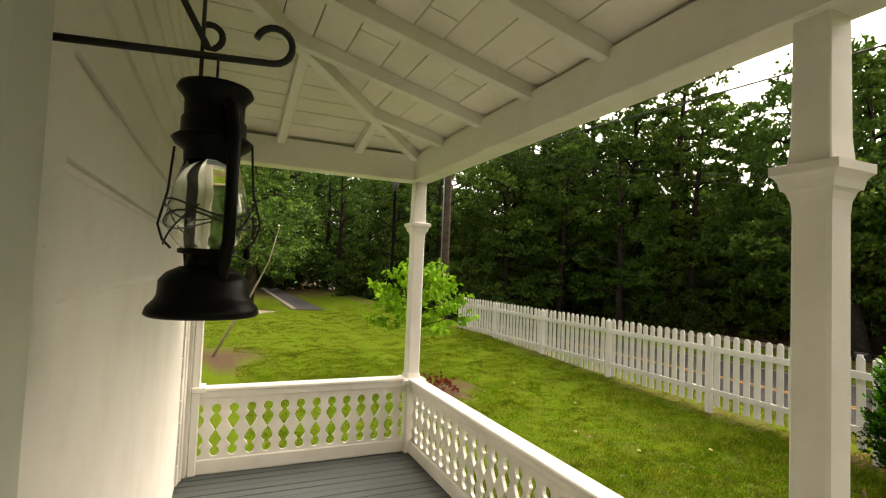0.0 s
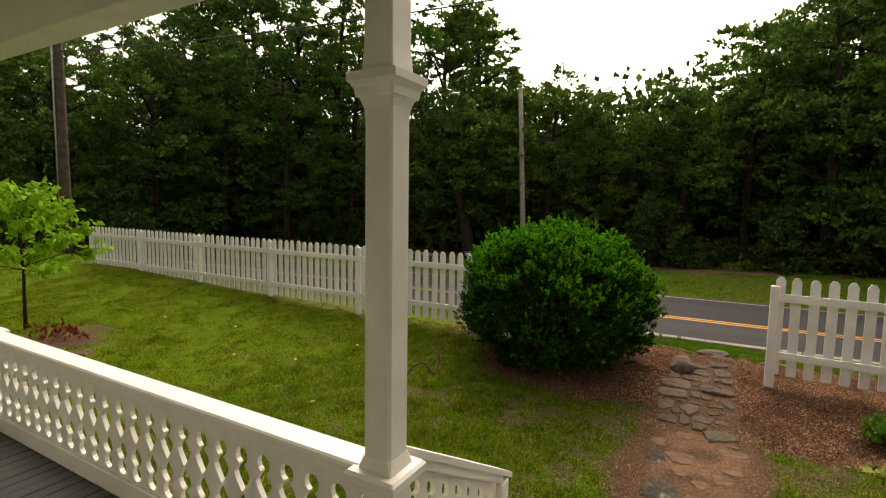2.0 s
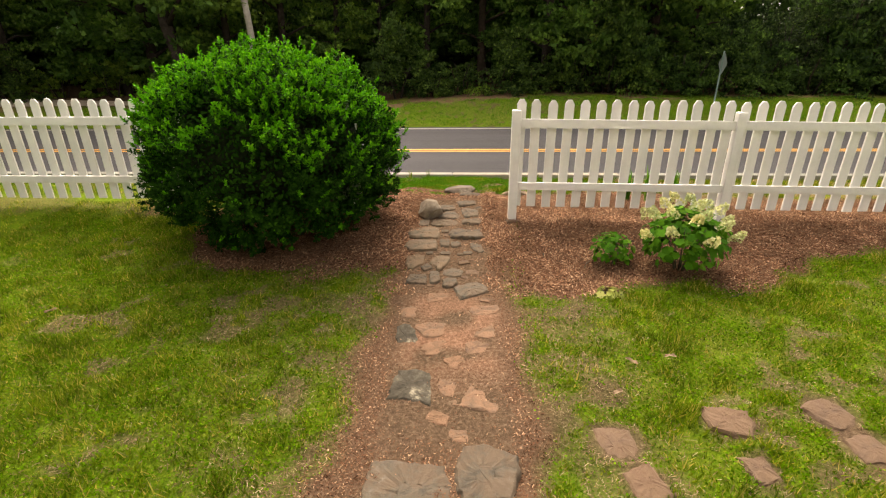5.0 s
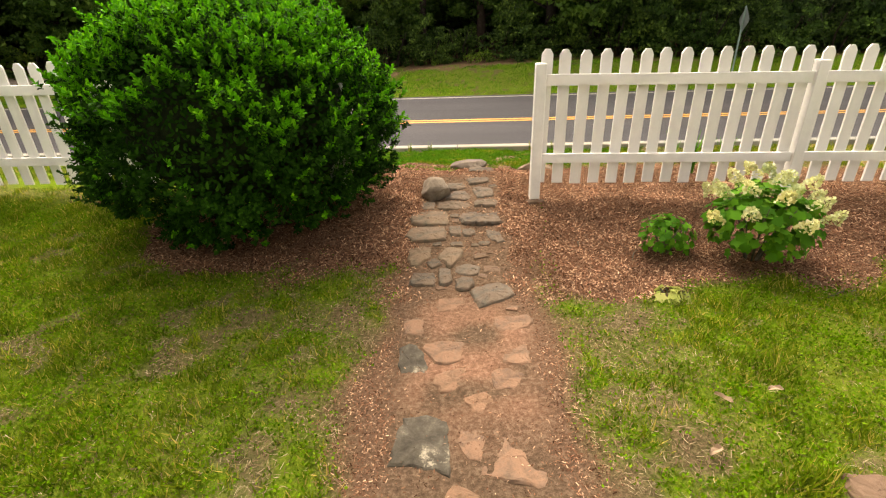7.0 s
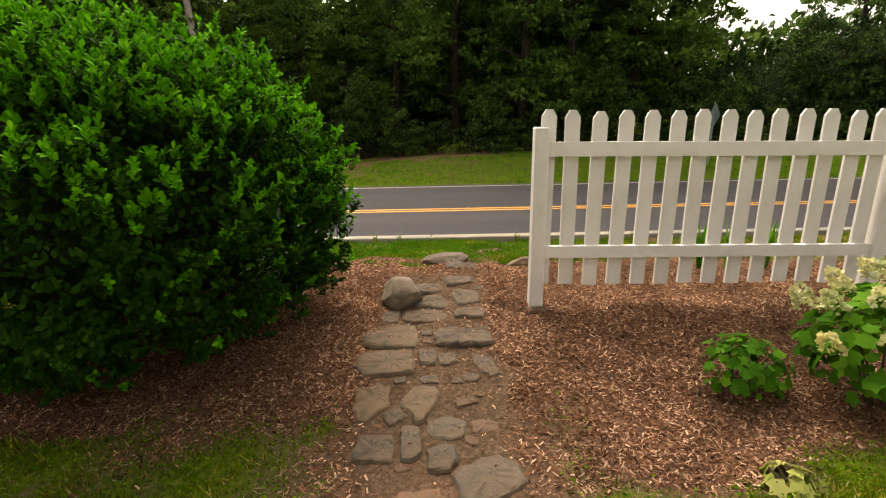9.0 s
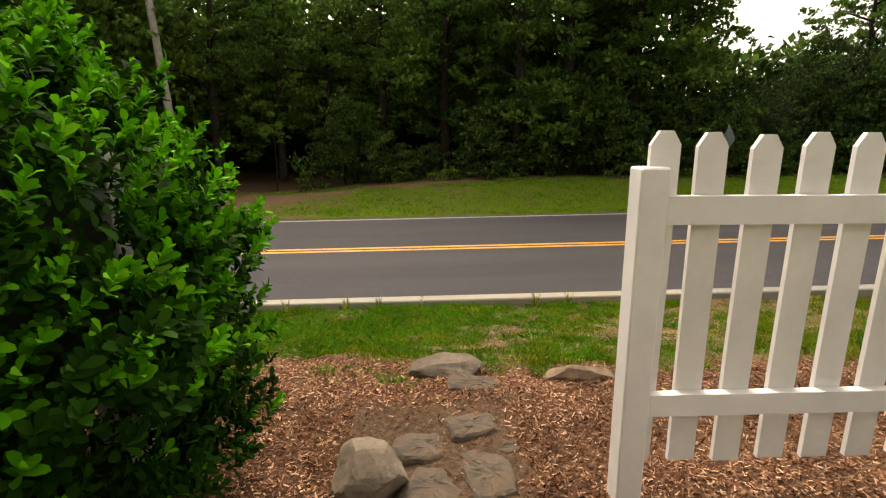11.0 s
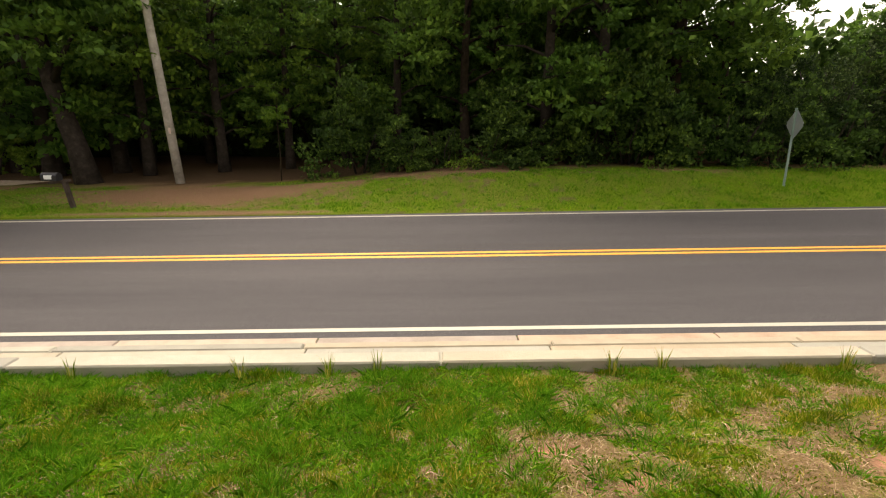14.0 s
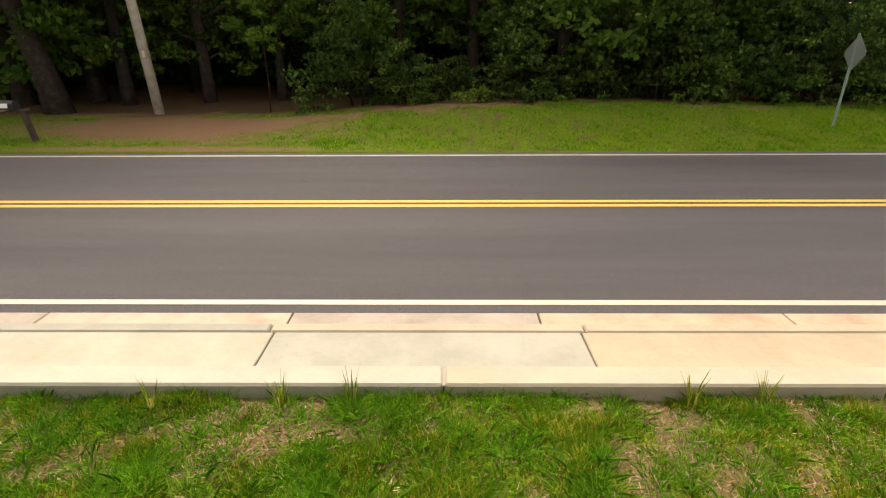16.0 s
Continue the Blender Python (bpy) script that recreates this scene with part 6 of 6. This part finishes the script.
# ---- grass, mulch chips, fallen bits ----
def blades(name, x0, x1, y0, y1, count, tall, seed, label, lump=0.0, floor=0.25, wide=1.0, mat=GRASS):
    rng = np.random.RandomState(seed)
    x, y = rng.uniform(x0, x1, count), rng.uniform(y0, y1, count)
    if lump:
        k = count // 26
        cx, cy = rng.uniform(x0, x1, k), rng.uniform(y0, y1, k)
        pick = rng.randint(0, k, count)
        stray = rng.rand(count) < 0.35
        x = np.where(stray, x, cx[pick] + rng.normal(size=count) * lump)
        y = np.where(stray, y, cy[pick] + rng.normal(size=count) * lump)
        inside = (x > x0) & (x < x1) & (y > y0) & (y < y1)
        x, y = x[inside], y[inside]
    g = cover(x, y)[0]
    keep = rng.rand(len(x)) < np.clip((g - floor * 0.3), 0, 1) ** 1.2
    x, y, g = x[keep], y[keep], g[keep]
    n = len(x)
    z = lie(x, y) - 0.004
    h = tall * (0.35 + 1.3 * noise2(x, y, 7.0, 12) ** 1.5) * (0.6 + 0.8 * noise2(x, y, 1.3, 14)) * rng.uniform(0.5, 1.3, n) * (0.5 + 0.5 * g)
    a = rng.uniform(0, math.tau, n)
    lean = h * rng.uniform(0.2, 0.95, n)
    b = rng.uniform(0, math.tau, n)
    w = rng.uniform(0.0025, 0.0065, n) * wide
    base = np.stack([x, y, z], -1)
    side = np.stack([np.cos(a) * w, np.sin(a) * w, 0 * w], -1)
    tip = base + np.stack([np.cos(b) * lean, np.sin(b) * lean, h], -1)
    me = even_mesh(name, np.stack([base - side, base + side, tip], 1).reshape(-1, 3), 3)
    ob = part_of(name, me, mat)
    tagged(ob, label, "grass", kind="stuff")


blades("lawn_grass", -5.2, 5.2, 3.0, 8.6, 310000, 0.046, 1, "short green lawn grass and clover", 0.05)
blades("lawn_grass", -15, -5.2, 1.0, 8.6, 190000, 0.034, 2, "short green lawn grass and clover", 0.06)
blades("lawn_grass", 5.2, 10, 3.0, 7.6, 30000, 0.034, 3, "short green lawn grass and clover", 0.06)
blades("verge_grass", -4.2, 4.4, 9.0, 11.43, 330000, 0.040, 4, "short thin grass on the verge", 0.03, 0.1)
blades("lawn_grass", -27, -15, -3.0, 8.6, 70000, 0.036, 8, "short green lawn grass and clover", 0.08, 0.25, 2.2)
blades("verge_grass", 4.4, 12, 8.8, 11.43, 40000, 0.07, 5, "tufted green grass on the verge", 0.06, 0.1)
blades("far_verge_grass", -16, 16, 19.8, 24.2, 110000, 0.06, 7, "rough green grass on the far verge", 0.12, 0.25, 1.5, TUFT)
blades("verge_grass", -14, -4.2, 8.8, 11.43, 40000, 0.07, 6, "tufted green grass on the verge", 0.06, 0.1)


def clover(x0, x1, y0, y1, count, seed):
    """Small round weed leaves lying low among the grass."""
    rng = np.random.RandomState(seed)
    k = count // 30
    cx, cy = rng.uniform(x0, x1, k), rng.uniform(y0, y1, k)
    pick = rng.randint(0, k, count)
    x, y = cx[pick] + rng.normal(size=count) * 0.07, cy[pick] + rng.normal(size=count) * 0.07
    keep = rng.rand(count) < cover(x, y)[0]
    x, y = x[keep], y[keep]
    z = lie(x, y) + rng.uniform(0.006, 0.03, len(x))
    q = leaf_fan(np.stack([x, y, z], -1), np.stack([rng.normal(size=len(x)), rng.normal(size=len(x)), 0.25 + 0 * x], -1), 0.017, 0.2, rng, slim=0.8, fold=0.1)
    tagged(part_of("lawn_clover", even_mesh("lawn_clover", q, 4), CLOVER), "low broad-leaved weeds among the lawn grass", "clover", kind="stuff")


clover(-5, 5, 3.2, 8.1, 120000, 21)
clover(-14, -5, 1.2, 8.3, 60000, 23)
clover(-3, 3.5, 9.2, 11.4, 9000, 22)


def verge_clumps(count, seed):
    """Thick dark green clumps of grass: close together at one end of the verge, scattered over bare earth at the other."""
    rng = np.random.RandomState(seed)
    cx, cy = rng.uniform(-4.2, 4.4, count), rng.uniform(9.1, 11.42, count)
    lush = np.clip(0.66 - 0.22 * cx + 0.9 * (noise2(cx, cy, 1.5, 31) - 0.5) + 0.35 * ramp01(cy, 11.1, 11.4), 0.13, 1.0)
    lush = lush * (0.15 + 0.85 * cover(cx, cy)[0])
    pick = rng.rand(count) < lush
    cx, cy, lush = cx[pick], cy[pick], lush[pick]
    each = rng.randint(30, 85, len(cx))
    k = np.repeat(np.arange(len(cx)), each)
    n = len(k)
    size = rng.uniform(0.018, 0.045, len(cx))
    ox, oy = rng.normal(size=n) * size[k], rng.normal(size=n) * size[k]
    x, y = cx[k] + ox, cy[k] + oy
    y = np.minimum(y, 11.43)
    h = (rng.uniform(0.030, 0.070, len(cx)) * (0.7 + 0.4 * lush))[k] * rng.uniform(0.5, 1.15, n)
    a = rng.uniform(0, math.tau, n)
    w = rng.uniform(0.0011, 0.0028, n)
    base = np.stack([x, y, lie(x, y) - 0.004], -1)
    side = np.stack([np.cos(a) * w, np.sin(a) * w, 0 * w], -1)
    lean = np.stack([ox * 0.9 + rng.normal(size=n) * 0.4 * h, oy * 0.9 + rng.normal(size=n) * 0.4 * h, h], -1)
    mid = base + lean * np.array((0.35, 0.35, 0.65))
    tip = base + lean
    q = np.stack([base - side, base + side, mid + side * 0.8, tip, mid - side * 0.8], 1)
    tagged(part_of("verge_clumps", even_mesh("verge_clumps", q.reshape(-1, 3), 5), TUFT), "thick dark green grass clumps on the verge", "grass", kind="stuff")


verge_clumps(3600, 91)


def tufts(name, spots, blades_each, tall, seed, label, mat=GRASS, wide=0.012, splay=0.35):
    for i, (x, y) in enumerate(spots):
        rng = np.random.RandomState(seed + i)
        t = empty(name, pose(x, y, float(height(x, y))))
        tagged(t, label, "grass tuft", "tufts along the verge")
        q = []
        for _ in range(blades_each):
            a, s, h = rng.uniform(0, math.tau), rng.uniform(0.1, splay), tall * rng.uniform(0.5, 1.1)
            c, n = np.array((math.cos(a), math.sin(a), 0)), np.array((-math.sin(a), math.cos(a), 0))
            pts = [c * 0.02 + np.array((0, 0, -0.02)), c * (0.02 + s * h * 0.35) + np.array((0, 0, h * 0.6)), c * (0.02 + s * h) + np.array((0, 0, h))]
            w = wide * rng.uniform(0.4, 1.0)
            q += [pts[0] - n * w / 2, pts[0] + n * w / 2, pts[1] + n * w / 2, pts[1] - n * w / 2, pts[1] - n * w / 2, pts[1] + n * w / 2, pts[2] + n * w * 0.1, pts[2] - n * w * 0.1]
        part_of("foliage", even_mesh("foliage", np.array(q), 4), mat, t)


tufts("grass_tuft", ((-1.55, 11.34), (-0.62, 11.38), (1.0, 11.38), (1.35, 11.39), (-0.95, 11.36), (2.6, 11.36), (-2.7, 11.35)), 26, 0.17, 40, "taller grass tuft against the concrete wall", wide=0.007)
tufts("iris_clump", ((2.15, 8.80), (2.42, 8.86), (2.72, 8.82)), 22, 0.42, 60, "clump of sword-shaped green leaves behind the fence", HYDLEAF, 0.028, 0.25)


def scatter_chips(count, seed):
    rng = np.random.RandomState(seed)
    x, y = rng.uniform(-4.2, 6.5, count), rng.uniform(2.9, 9.7, count)
    g, m, c, _ = cover(x, y)
    keep = rng.rand(count) < np.maximum(np.clip(m * np.where(y > 6, 1.0, 1.9), 0, 1), np.where((np.abs(x + 0.1) < 0.6) & (y < 9), 0.035, 0.0))
    x, y = x[keep], y[keep]
    n = len(x)
    z = lie(x, y) + rng.uniform(0.0, 0.012, n)
    fine = np.where(y < 6.4, 0.6, 1.0)
    L, W = rng.uniform(0.003, 0.017, n) * fine, rng.uniform(0.0012, 0.0042, n) * fine
    a, tilt = rng.uniform(0, math.tau, n), rng.uniform(-0.5, 0.5, n)
    u = np.stack([np.cos(a), np.sin(a), tilt], -1) * L[:, None]
    v = np.stack([-np.sin(a), np.cos(a), rng.uniform(-0.4, 0.4, n)], -1) * W[:, None]
    p = np.stack([x, y, z], -1)
    me = even_mesh("mulch_chips", np.stack([p - u - v, p + u - v, p + u + v, p - u + v], 1).reshape(-1, 3), 4)
    tagged(part_of("mulch_chips", me, CHIPS), "shredded bark mulch chips over the bed", "mulch", kind="stuff")


scatter_chips(720000, 3)


def straw(x0, x1, y0, y1, count, seed, least):
    """Dead grass lying over the bare earth."""
    rng = np.random.RandomState(seed)
    x, y = rng.uniform(x0, x1, count), rng.uniform(y0, y1, count)
    g, m, c, _ = cover(x, y)
    keep = rng.rand(count) < np.clip(1.15 - g - m, least, 1) * (1 - 0.7 * c) * (g > 0.12)
    x, y = x[keep], y[keep]
    n = len(x)
    z = lie(x, y) + rng.uniform(0.002, 0.014, n)
    L, W, a = rng.uniform(0.006, 0.024, n), rng.uniform(0.0006, 0.0016, n), rng.uniform(0, math.tau, n)
    u = np.stack([np.cos(a), np.sin(a), rng.uniform(-0.25, 0.25, n)], -1) * L[:, None]
    v = np.stack([-np.sin(a), np.cos(a), 0 * a], -1) * W[:, None]
    p = np.stack([x, y, z], -1)
    tagged(part_of("dry_straw", even_mesh("dry_straw", np.stack([p - u - v, p + u - v, p + u + v, p - u + v], 1).reshape(-1, 3), 4), STRAW), "dry straw and dead grass over bare earth", "straw", kind="stuff")


straw(-4, 4.2, 9.0, 11.42, 190000, 31, 0.16)
straw(-4.5, 4.5, 3.0, 7.6, 210000, 32, 0.13)
DRYLEAF = plain("dry_leaf", (0.21, 0.14, 0.08), 0.85, 0.0, 0.3, 60)
for i, (x, y, a) in enumerate(((1.45, 5.50, 10), (0.98, 5.09, 35), (1.17, 5.48, -40), (-3.4, 5.9, 60), (1.1, 4.0, 10), (-5.9, 5.6, 0), (-4.6, 5.0, 80))):
    bm = bmesh.new()
    rib = [bm.verts.new((0.024 * k, 0.004 * math.sin(k * 1.3), 0.012 + 0.006 * math.sin(k * 1.1 + i))) for k in range(5)]
    for sgn in (1, -1):
        rim = [bm.verts.new((0.024 * k + 0.006, sgn * 0.020 * math.sin(math.pi * (k + 0.5) / 4.6), 0.022 + 0.007 * math.sin(k * 1.9 + sgn))) for k in range(4)]
        for k in range(4):
            bm.faces.new((rib[k], rib[k + 1], rim[k]) if k == 0 else (rib[k], rib[k + 1], rim[k], rim[k - 1]))
    ob = part("fallen_leaf", bm, DRYLEAF)
    ob.matrix_world = pose(x, y, float(height(x, y)) + 0.02, 0, 0, a)
    tagged(ob, "dry tan fallen leaf on the lawn", "leaf", "fallen leaves")
for i, (x, y) in enumerate(((-6.14, 5.60), (-5.2, 5.9), (-7.4, 6.6), (-4.9, 6.9), (-9.0, 6.3), (-3.9, 4.9))):
    bm = bmesh.new()
    add_lathe(bm, [(0.0, 0.012), (0.022, 0.010), (0.030, 0.022), (0.024, 0.030), (0.0, 0.026)], 7)
    ob = part("white_blossom", bm, PETAL)
    ob.matrix_world = pose(x, y, float(lie(x, y)), 10, 5, 40 * i)
    tagged(ob, "small white blossom lying on the lawn", "blossom", "white blossoms on the lawn")

# dead twigs dropped on the mulch
for i, (x, y, a, long) in enumerate(((1.22, 6.98, 62, 0.24), (-0.72, 7.30, 48, 0.20), (2.35, 6.42, 18, 0.30), (0.86, 7.25, 75, 0.12), (1.75, 7.60, -20, 0.18), (2.9, 7.4, 5, 0.26))):
    bm = bmesh.new()
    add_tube(bm, [(0, 0, 0.008), (long * 0.45, 0.012, 0.020), (long, -0.006, 0.012)], [0.0045, 0.0038, 0.002], 6)
    add_tube(bm, [(long * 0.5, 0.010, 0.019), (long * 0.72, 0.045, 0.024)], [0.003, 0.0015], 5)
    ob = part("twig", bm, STEM)
    ob.matrix_world = pose(x, y, float(lie(x, y)) - 0.002, 0, 0, a)
    tagged(ob, "dry brown forked twig lying on the mulch", "twig", "twigs on the mulch")
